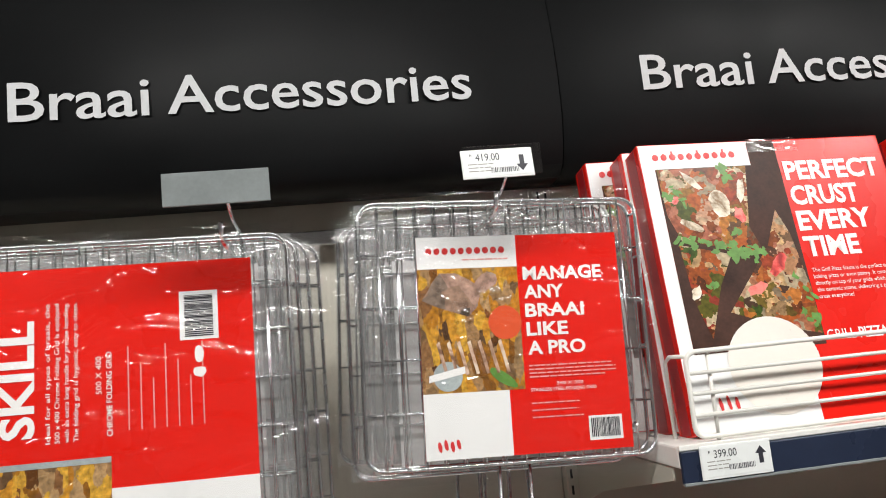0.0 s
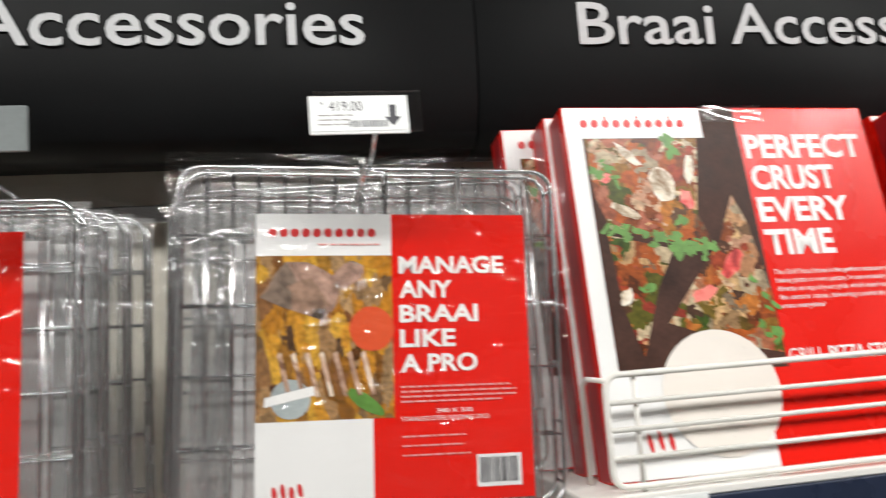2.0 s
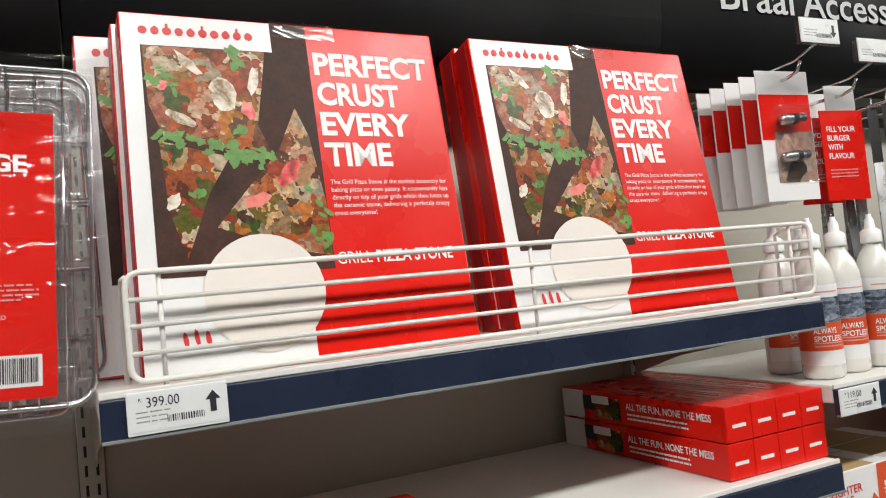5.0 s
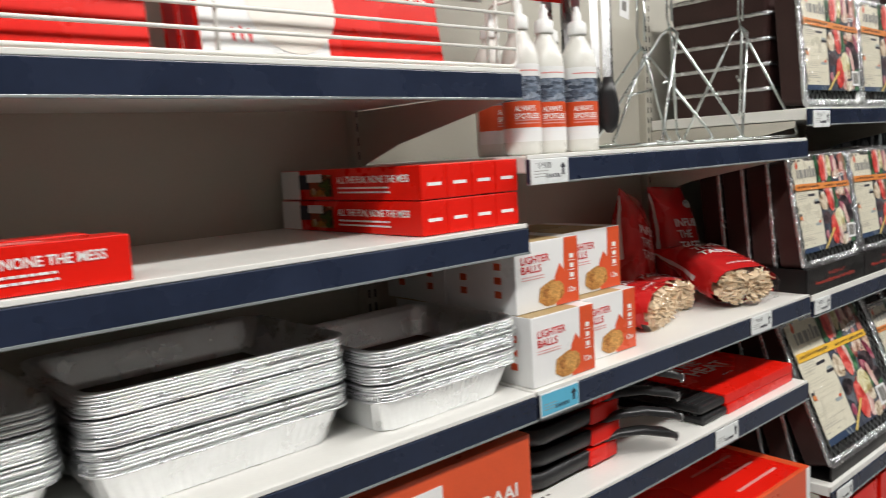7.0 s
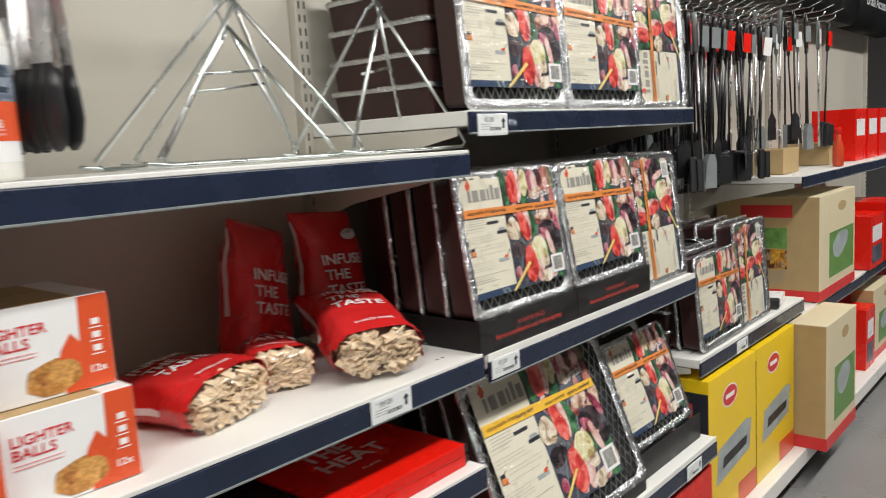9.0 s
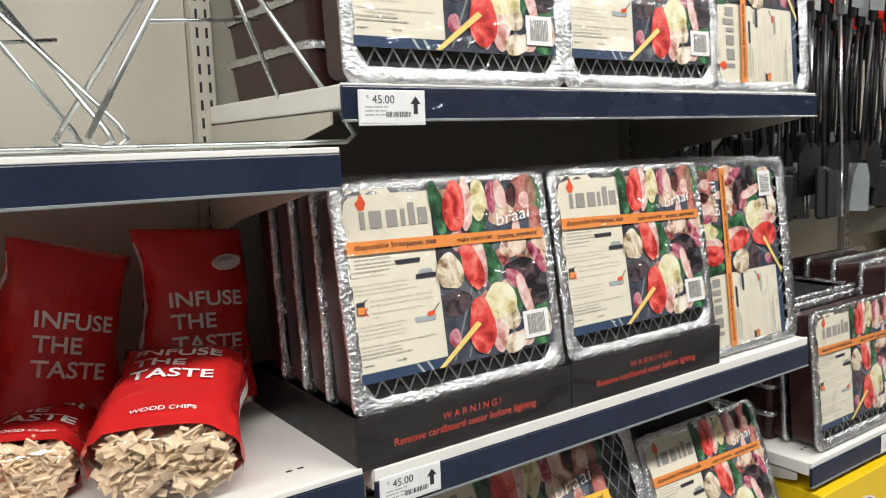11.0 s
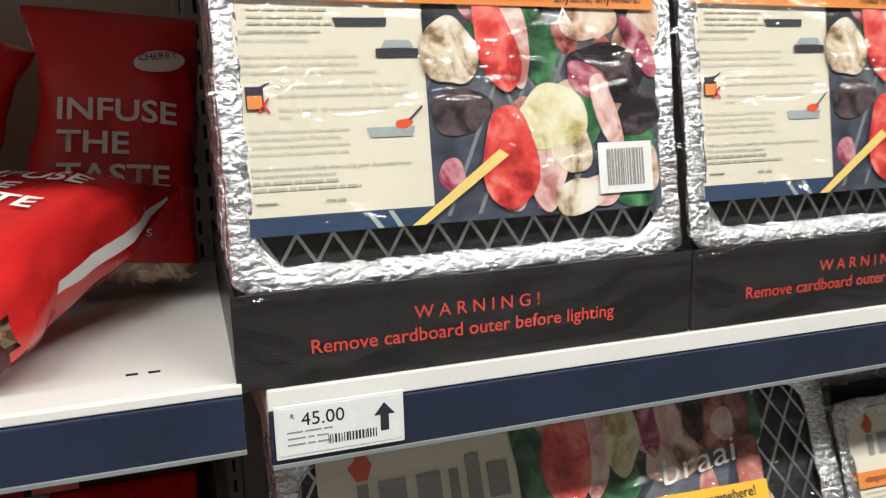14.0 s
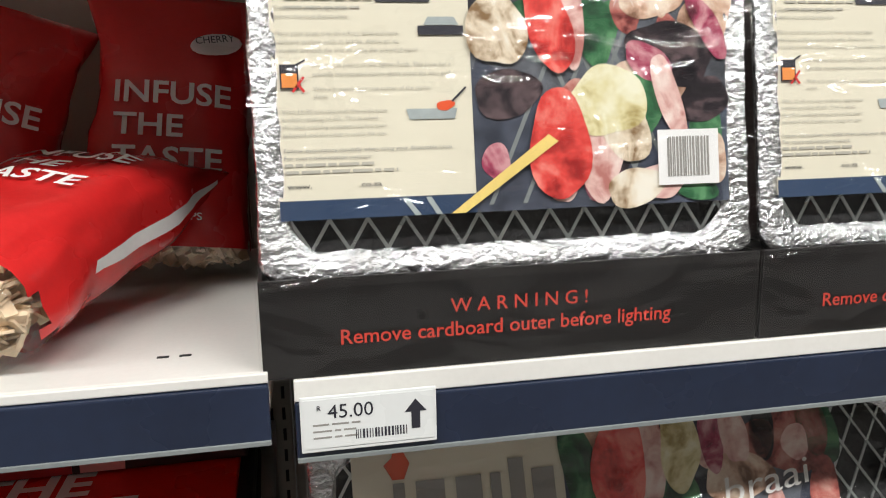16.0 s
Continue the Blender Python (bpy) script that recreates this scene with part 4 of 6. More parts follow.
mat_box(pose(-0.015, 0.020, S2 + 0.001, 0, 0, -1), "long red grill mat box lying along the shelf front")
mat_box(pose(-0.035, 0.078, S2 + 0.001, 0, 0, 1.5), "long red grill mat box lying behind another")
for row in range(2):
    for col in range(4):
        mat_box(pose(0.7975 + 0.0505 * col + 0.002 * row, 0.415, S2 + 0.001 + 0.0525 * row, 0, 0, -90), "long red grill mat box in a stack, end to the front")


# ---- foil trays ----
def foil_tray(m, w, d, h=0.055, label="deep silver foil roasting tray"):
    t = thing("foil_tray", label, "foil tray", m, "stacked foil trays")
    def ring(o, z, r, pleat=0.0):
        base = round_rect(o, o, w - o, d - o, r, 0, 6)
        pts = []
        for a, b in zip(base, base[1:] + base[:1]):
            ln = math.dist(a, b)
            n = 1 if ln < 0.05 else 44
            for k in range(n):
                pts.append((a[0] + (b[0] - a[0]) * k / n, a[2] + (b[2] - a[2]) * k / n))
        out = []
        for i, (px, py) in enumerate(pts):
            s = pleat * (1 if i % 2 else -1)
            cx, cy = px - w / 2, py - d / 2
            ln = math.hypot(cx, cy)
            out.append((px + s * cx / ln, py + s * cy / ln, z))
        return out
    rings = [ring(0.0022, h - 0.0039, 0.034), ring(-0.0004, h - 0.0035, 0.036), ring(-0.0015, h - 0.0020, 0.036), ring(-0.0006, h - 0.0006, 0.036), ring(0.0022, h, 0.034), ring(0.009, h - 0.0005, 0.03), ring(0.012, h - 0.006, 0.028, 0.0004)]
    for k in range(1, 5):
        f = k / 4
        rings.append(ring(0.012 + 0.017 * f, h - 0.006 - (h - 0.0072) * f, 0.028, 0.0009))
    part("shell", loft(rings, None, False, True), "traymetal", t, smooth=True)
    part("outer_side", loft([ring(0.0105, h - 0.004, 0.028, 0.0004), ring(0.0275, 0.0, 0.028, 0.0009)]), "traymetal", t)
    return t


def tray_stack(x, y, w, d, n, pitch, turn, seed):
    rnd = random.Random(seed)
    first = None
    for k in range(n):
        g = 0.010 if k in (n // 3, 2 * n // 3) else 0
        m = pose(x + rnd.uniform(-0.002, 0.002), y + rnd.uniform(-0.002, 0.002), S3 + 0.001 + k * pitch + (0.0022 if k > n // 3 else 0) + (0.0022 if k > 2 * n // 3 else 0), 0, 0, turn + rnd.uniform(-0.3, 0.3))
        if first is None:
            first = foil_tray(m, w, d)
        else:
            copy_thing(first, m)
    t = thing("tray_insert", "dark printed paper insert lying in a foil tray", "paper insert", pose(x, y, S3 + (n - 1) * pitch + 0.0105, 0, 0, turn), "tray inserts")
    part("sheet", slab(0.055, 0.05, 0.0, w - 0.05, d - 0.045, 0.0012), "woodprint", t)
    part("print", slab(w * 0.45, 0.07, 0.0013, w - 0.07, d - 0.09, 0.0016), "redtext", t)


tray_stack(-0.058, 0.070, 0.370, 0.27, 21, 0.0042, 2, 1)
tray_stack(0.322, 0.048, 0.362, 0.275, 23, 0.0042, 1, 2)
tray_stack(0.692, 0.014, 0.303, 0.25, 17, 0.0042, 1, 3)


def carton(x, y, z, w, d, h, material, label, group="cartons", turn=0.0):
    t = thing("carton", label, "box", pose(x, y, z, 0, 0, turn), group)
    part("body", slab(0, 0, 0, w, d, h, 0.002), material, t)
    return t


t = carton(0.60, 0.015, S4 + 0.001, 0.395, 0.36, 0.145, "orangered", "red and white product carton under the foil trays")
part("white_print", slab(-0.0006, -0.0006, 0.002, 0.20, 0.358, 0.120), "white", t)
lettering(t, "BRAAI", 0.26, 0.05, 0.022, -0.0012, "print", 0.10, bold=0.02)
t = carton(0.10, 0.03, S4 + 0.001, 0.395, 0.36, 0.145, "orangered", "red and white product carton on the lower shelf")
part("white_print", slab(-0.0006, -0.0006, 0.002, 0.20, 0.358, 0.120), "white", t)


# ---- lighter ball boxes ----
def lighter_box(m, label="white and orange box of lighter balls"):
    t = thing("lighter_ball_box", label, "box", m, "lighter ball boxes")
    w, d, h = 0.163, 0.088, 0.119
    part("carton", slab(0, 0, 0, w, d, h, 0.0012), "white", t)
    y = -0.0002
    part("orange_print", poly([(0.100, 0.001), (w - 0.001, 0.001), (w - 0.001, h - 0.001), (w - 0.038, h - 0.001), (w - 0.040, 0.062), (0.126, 0.058), (0.112, 0.075), (0.104, 0.062), (0.098, 0.035)], y - 0.0004), "orangered", t)
    part("orange_side", slab(w - 0.0004, 0.001, 0.001, w + 0.0005, d - 0.001, h - 0.001), "orangered", t)
    part("lighter_ball_picture", blob(0.088, 0.026, 0.034, 0.022, 5, y - 0.0008, None, 18, 0.07, 3), "ball", t, "picture of a brown wood-wool ball")
    part("flame", poly([(0.096, 0.045), (0.108, 0.044), (0.104, 0.055), (0.106, 0.066), (0.099, 0.056)], y - 0.0010), "orangered", t)
    lettering(t, "LIGHTER", 0.014, 0.083, 0.0125, y - 0.0006, "redtext", 0.072, bold=0.015)
    lettering(t, "BALLS", 0.014, 0.067, 0.0125, y - 0.0006, "redtext", 0.050, bold=0.015)
    part("small_print", small_print(0.014, 0.061, 0.075, 2, y - 0.0002, 0.0045, 0.0014, 3), "faint", t)
    lettering(t, "12x", w - 0.030, 0.020, 0.009, y - 0.0008, "print", 0.021, bold=0.02)
    bm = None
    for k in range(3):
        bm = ink(w - 0.024, 0.080 - k * 0.017, w - 0.014, 0.088 - k * 0.017, y - 0.0006, bm)
        bm = ink(w - 0.027, 0.0755 - k * 0.017, w - 0.011, 0.077 - k * 0.017, y - 0.0006, bm)
    part("printed_symbols", bm, "print", t)
    bm = None
    for k in range(3):
        bm = slab(-0.0006, 0.034, 0.074 - k * 0.024, -0.0001, 0.050, 0.086 - k * 0.024, bm=bm)
    part("side_symbols", bm, "orangered", t)
    part("lid_edge", slab(0.002, 0.002, h - 0.0002, w - 0.04, d - 0.002, h + 0.0006), "kraft", t)
    return t


for k in range(4):
    for row in range(2):
        lighter_box(pose(1.008 + 0.004 * row * (k % 2), 0.012 + 0.030 * row + 0.0895 * k, S3 + 0.001 + 0.1205 * row, 0, 0, 0.8 * (k % 2)))
for k in range(3):
    for row in range(2):
        if k < 2 or row == 0:
            lighter_box(pose(1.178 - 0.006 * row, 0.045 + 0.028 * row + 0.0895 * k, S3 + 0.001 + 0.1205 * row, 0, 0, -0.6))


# ---- wood chip bags ----
def chip_bag(m, label, w=0.165, L=0.27, d=0.085, cherry=False, text_size=0.0185, seed=0, tx=0.0, tv=0.61):
    """A filled bag on its back: x across, y from the clear chip end to the gathered top, z thickness."""
    t = thing("wood_chip_bag", label, "bag", m, "wood chip bags")
    rnd = random.Random(seed)
    N, R = 44, 30
    def power(v, e):
        return math.copysign(abs(v) ** e, v)
    def height(v):
        return 0.86 + 0.14 * min(1, v / 0.06) - 0.20 * max(0, (v - 0.45) / 0.55) - 0.72 * max(0, (v - 0.66) / 0.34) ** 1.6
    def width(v):
        return (0.95 + 0.05 * min(1, v / 0.08)) * (1 - 0.07 * math.sin(math.pi * min(1, max(0, (v - 0.2) / 0.8))) + 0.03 * max(0, (v - 0.85) / 0.15))
    def pt(a, v):
        ex = 0.62
        x = 0.5 * w * width(v) * power(math.cos(a), ex)
        z = 0.5 * d * height(v) * power(math.sin(a), 0.72)
        k = noise.noise(Vector((math.cos(a) * 2.2 + seed, v * 5.5, math.sin(a) * 2.2)))
        k2 = noise.noise(Vector((math.cos(a) * 6 + seed, v * 13, math.sin(a) * 6)))
        s = 1 + (0.075 * k + 0.035 * k2) * min(1, v / 0.05 + 0.3)
        return (x * s + 0.004 * math.sin(v * 9 + seed), v * L, 0.5 * d * 0.94 + z * s)
    rows = [[pt(math.tau * i / N, j / R) for i in range(N)] for j in range(R + 1)]
    red, clear, side, side2 = bmesh.new(), bmesh.new(), bmesh.new(), bmesh.new()
    for j in range(R):
        v = (j + 0.5) / R
        for i in range(N):
            a = math.degrees(math.tau * (i + 0.5) / N)
            flank = min(abs(a), abs(a - 180), abs(a - 360)) < 10
            low = a > 195 and a < 345
            if v < 0.06 or (flank and v < 0.10) or (low and v < 0.12):
                tgt = clear
            elif flank and a > 180 and 0.34 < v < 0.92:
                tgt = side2 if 90 < a < 270 else side
            else:
                tgt = red
            q = (rows[j][i], rows[j][(i + 1) % N], rows[j + 1][(i + 1) % N], rows[j + 1][i])
            tgt.faces.new([tgt.verts.new(p) for p in q])
    clear.faces.new([clear.verts.new(p) for p in rows[0]])
    red.faces.new([red.verts.new(p) for p in rows[-1]])
    for bm in (red, clear, side, side2):
        bmesh.ops.remove_doubles(bm, verts=bm.verts[:], dist=0.0003)
        bmesh.ops.recalc_face_normals(bm, faces=bm.faces[:])
    part("printed_bag", red, "bag", t, "glossy red printed plastic", smooth=True)
    part("side_gusset", side, "bagwhite", t, "white printed side panel", smooth=True)
    part("side_gusset", side2, "bagwhite", t, "white printed side panel", smooth=True)
    part("clear_end", clear, "film", t, "clear plastic end", smooth=True)
    fill = bmesh.new()
    for k in range(300):
        a = rnd.uniform(0, math.tau)
        f = math.sqrt(rnd.random()) * 0.90
        v = 0.012 + abs(rnd.gauss(0, 0.03)) if k < 210 else rnd.uniform(0.02, 0.28)
        if k >= 210:
            f = 0.80
            a = rnd.choice((rnd.uniform(-0.35, 0.35), math.pi + rnd.uniform(-0.35, 0.35)))
        p = pt(a, v)
        x, z = p[0] * f, 0.47 * d + (p[2] - 0.47 * d) * f
        la, lb, lc = rnd.uniform(0.004, 0.013), rnd.uniform(0.003, 0.008), rnd.uniform(0.0007, 0.0018)
        mm = Matrix.Translation((x * 0.94, v * L + 0.006, z)) @ Euler((rnd.uniform(-1.5, 1.5), rnd.uniform(-0.8, 0.8), rnd.uniform(-1.2, 1.2))).to_matrix().to_4x4()
        slab(-la, -lb, -lc, la, lb, lc, bm=fill, m=mm)
    tagged(part("wood_chip_fill", fill, "chip", t, "pale loose wood chips"), kind="stuff")
    part("chip_core", slab(-w * 0.36, 0.020, d * 0.16, w * 0.36, L * 0.28, d * 0.76, 0.012), "chip", t)
    def wrap(ob):
        for vtx in ob.data.vertices:
            x, v = vtx.co.x, min(1, max(0, vtx.co.z / L))
            c = min(0.98, abs(2 * x / (w * width(v))))
            a = math.acos(c ** (1 / 0.62))
            p = pt(a if x >= 0 else math.pi - a, v)
            vtx.co = (x, v * L, p[2] + 0.003)
        return ob
    for k, (word, wd) in enumerate((("INFUSE", 0.104), ("THE", 0.062), ("TASTE", 0.098))):
        wrap(lettering(t, word, tx - 0.052, L * tv - k * 0.031, text_size * 1.1, 0, "print", wd, bold=0.018))
    wrap(lettering(t, "WOOD CHIPS", -0.038, L * 0.16, 0.0068, 0, "print", 0.072, bold=0.01))
    if cherry:
        wrap(part("flavour_label", blob(0.040, L * 0.80, 0.024, 0.012, 12, 0, None, 16, 0.03), "print", t))
        ob = wrap(lettering(t, "CHERRY", 0.022, L * 0.793, 0.0075, 0, "ink", 0.036, turn=12))
        for vtx in ob.data.vertices:
            vtx.co.z += 0.001
    return t


STAND = Matrix.Rotation(radians(90), 4, "X")
chip_bag(pose(1.908, 0.325, S3 + 0.006, 0, 5, 0) @ pose(0, 0, 0, 76, 0, 0), "red wood chip bag standing against the back", L=0.268, w=0.155, cherry=True, seed=2, tx=0.004, tv=0.565)
chip_bag(pose(1.692, 0.335, S3 + 0.006, 0, 17, 0) @ pose(0, 0, 0, 78, 0, 16), "red wood chip bag standing beside another, leaning", L=0.268, seed=5, tv=0.58)
chip_bag(pose(1.784, 0.046, S3 + 0.003, 13, 3, -24), "red wood chip bag lying with its clear end forward", L=0.290, d=0.094, seed=8, tv=0.64)
chip_bag(pose(1.530, 0.085, S3 + 0.003, 0, -4, 14), "red wood chip bag lying on the white shelf", L=0.26, w=0.175, seed=11)
chip_bag(pose(1.655, 0.150, S3 + 0.003, 0, 3, -22), "red wood chip bag lying between two others", L=0.22, w=0.12, d=0.075, seed=14)


# ---- spray bottles ----
def spray_bottle(m):
    t = thing("cleaner_bottle", "milky plastic cleaner bottle with an orange label", "bottle", m, "cleaner bottles")
    body = lathe([(0.028, 0.0), (0.0315, 0.004), (0.032, 0.012), (0.032, 0.150), (0.0305, 0.165), (0.025, 0.182), (0.0165, 0.196), (0.0135, 0.203), (0.0135, 0.208)], 24)
    part("body", body, "bottle", t, smooth=True)
    cap = part("nozzle", lathe([(0.0165, 0.206), (0.017, 0.209), (0.0165, 0.226), (0.013, 0.229), (0.0085, 0.232), (0.0075, 0.246), (0.0045, 0.250), (0.004, 0.256)], 18), "nozzle", t, "white ribbed screw nozzle", smooth=True)
    part("label_orange", lathe_band(0.0323, 0.045, 0.088), "orangered", t, smooth=True)
    part("label_white", lathe_band(0.0322, 0.022, 0.0445), "white", t, smooth=True)
    part("label_picture", lathe_band(0.0323, 0.0885, 0.128), "grate", t, "picture of a shiny grate", smooth=True)
    part("label_top", lathe_band(0.0322, 0.1285, 0.148), "white", t, smooth=True)
    for k, word in enumerate(("ALWAYS", "SPOTLESS")):
        ob = lettering(t, word, -0.024, 0.072 - k * 0.0125, 0.0085, 0, "print", (0.036, 0.046)[k], bold=0.02)
        for vtx in ob.data.vertices:
            a = vtx.co.x / 0.0325
            vtx.co = (0.0327 * math.sin(a), -0.0327 * math.cos(a), vtx.co.z)
    bm = None
    for z in (0.056, 0.051, 0.136):
        made = lathe_band(0.0325, z, z + 0.0022, 0.75)
        bm = join(bm, made)
    part("small_print", bm, "faint", t)
    return t


def lathe_band(r, z0, z1, half=1.9, n=20):
    made = bmesh.new()
    lo = [made.verts.new((r * math.sin(-half + 2 * half * k / n), -r * math.cos(-half + 2 * half * k / n), z0)) for k in range(n + 1)]
    hi = [made.verts.new((v.co.x, v.co.y, z1)) for v in lo]
    for k in range(n):
        made.faces.new((lo[k], lo[k + 1], hi[k + 1], hi[k]))
    return made


for bx, by, br in ((1.062, 0.060, -25), (1.140, 0.072, -20), (1.218, 0.062, -28), (1.085, 0.150, 10), (1.170, 0.165, 5), (1.245, 0.150, 0)):
    spray_bottle(pose(bx, by, A3 + 0.001, 0, 0, br))


# ---- blister packs and tongs on the prongs ----
def blister_pack(m, full=True):
    t = thing("blister_pack", "red and white blister pack hanging on a prong", "blister pack", m, "hanging blister packs")
    part("card", slab(-0.058, 0.0, -0.200, 0.058, 0.0015, 0.018, 0.0), "white", t)
    part("red_print", ink(-0.056, -0.098, 0.056, -0.022, -0.0002), "red", t)
    if full:
        part("food_print", ink(-0.030, -0.170, 0.056, -0.085, -0.0006), "meat", t)
        part("blister", slab(-0.040, -0.026, -0.175, 0.046, -0.001, -0.040, 0.010), "clear", t, "clear plastic blister")
        for z in (-0.068, -0.130):
            bm = wire([(-0.028, -0.014, z), (0.024, -0.014, z + 0.004)], 0.0085, 12)
            part("steel_knob", bm, "steel", t, smooth=True)
            part("black_ring", wire([(-0.004, -0.014, z + 0.002), (0.006, -0.014, z + 0.002)], 0.0092, 12), "black", t)
    return t


for k in range(5):
    blister_pack(pose(1.080 + 0.003 * k, 0.090 + 0.036 * k, 1.828, 0, 0, -3), k == 0)


def burger_card(m):
    t = thing("burger_press_card", "red card with white words on a hanging burger press", "card", m)
    part("card", slab(-0.05, 0, -0.16, 0.05, 0.0015, 0.0, 0.0), "red", t)
    part("hang_tab", slab(-0.03, 0.002, -0.02, 0.04, 0.0035, 0.045, 0.0), "white", t)
    for k, word in enumerate(("FILL YOUR", "BURGER", "WITH", "FLAVOUR")):
        lettering(t, word, -0.038, -0.038 - 0.016 * k, 0.0095, -0.0006, "print", (0.068, 0.054, 0.034, 0.060)[k], bold=0.02)
    part("small_print", small_print(-0.038, -0.105, 0.03, 3, -0.0002, 0.006, 0.002), "faint", t)


burger_card(pose(1.238, 0.105, 1.785, 0, 0, -5))
burger_card(pose(1.242, 0.16, 1.785, 0, 0, -5))


def tongs(m, L=0.40, label="steel tongs with black nylon tips, hanging"):
    t = thing("braai_tongs", label, "tongs", m, "hanging tongs")
    for s in (-1, 1):
        made = loft([[(s * 0.004 + dx, dy, z) for dx, dy in ((-0.0012, -0.008), (0.0012, -0.008), (0.0012, 0.008), (-0.0012, 0.008))] for z in (0.0, -0.1)] , None, True, True)
        part("arm", made, "black", t)
        made = loft([[(s * (0.004 + 0.014 * f) + dx, dy, -0.1 - (L - 0.2) * f) for dx, dy in ((-0.001, -0.0075), (0.001, -0.0075), (0.001, 0.0075), (-0.001, 0.0075))] for f in (0, 0.5, 1)], None, True, True)
        part("steel_arm", made, "steel", t)
        prof = ((0.0075, 0.0), (0.014, 0.03), (0.018, 0.065), (0.013, 0.092), (0.004, 0.102))
        made = loft([[(s * (0.018 - 0.004 * f / 0.1) + 0.004 * math.cos(a), hw * math.sin(a), -L + 0.1 - f) for a in (math.tau * i / 12 for i in range(12))] for hw, f in prof], None, True, True)
        part("tip", made, "black", t, "black nylon tip", smooth=True)
    part("hang_loop", wire([(0.006 * math.cos(a), 0, 0.008 + 0.010 * math.sin(a)) for a in (math.tau * i / 12 for i in range(12))], 0.0015, 6, True), "wire", t)


for k in range(5):
    tongs(pose(1.305 + 0.010 * (k % 2), 0.062 + 0.036 * k, 1.788, 0, 3 * (k % 2), 30 + 8 * k), 0.415)
t = thing("hang_tag", "white paper tag hanging from the tongs", "paper tag", pose(1.345, 0.075, 1.80, 0, -18, 10))
part("paper", slab(-0.035, 0, -0.16, 0.03, 0.001, 0.0), "white", t)
t = thing("hang_tag", "small white paper tag tied to a wire stand", "paper tag", pose(1.70, 0.30, 1.70, 0, 6, 10))
part("paper", slab(-0.025, 0, -0.05, 0.025, 0.001, 0.0), "white", t)
part("barcode", bars(-0.014, -0.034, 0.010, -0.012, -0.0004, 4), "greyink", t)


# ---- wire stands on the shelf ----
def wire_stand(m, h=0.27, w=0.26, d=0.16, label="zinc wire braai stand on the shelf"):
    t = thing("wire_stand", label, "wire stand", m, "wire stands")
    r = 0.0032
    for y in (0.0, d):
        part("foot_loop", wire([(-w / 2 - 0.035, y, 0.010), (-w / 2, y, 0.006), (w / 2, y, 0.006), (w / 2 + 0.012, y, 0.014), (w / 2 + 0.004, y + 0.004, 0.030), (0.006, d / 2, h)], r), "zinc", t, smooth=True)
        part("leg", wire([(-w / 2, y, 0.006), (-w / 2 - 0.012, y, 0.016), (-0.004, d / 2 + (y - d / 2) * 0.25, h - 0.01), (0.004, d / 2, h + 0.004)], r), "zinc", t, smooth=True)
    part("tie_wire", wire([(-w / 2, 0, 0.006), (-w / 2, d, 0.006)], r), "zinc", t, smooth=True)
    part("cross_wire", wire([(-w * 0.26, d * 0.3, h * 0.52), (w * 0.34, d * 0.9, h * 0.62)], r * 0.8), "zinc", t, smooth=True)
    part("top_loop", wire([(0.0, d / 2, h), (-0.012, d / 2, h + 0.03), (-0.008, d / 2, h + 0.12), (0.012, d / 2, h + 0.12), (0.010, d / 2, h + 0.02)], r * 0.8), "zinc", t, smooth=True)
    return t


wire_stand(pose(1.590, 0.030, A3 + 0.001, 0, 0, 6), 0.245, 0.36, 0.15)
wire_stand(pose(1.640, 0.160, A3 + 0.001, 0, 0, -14), 0.225, 0.27, 0.14)
wire_stand(pose(1.890, 0.035, A3 + 0.001, 0, 0, 3), 0.265, 0.28, 0.14)


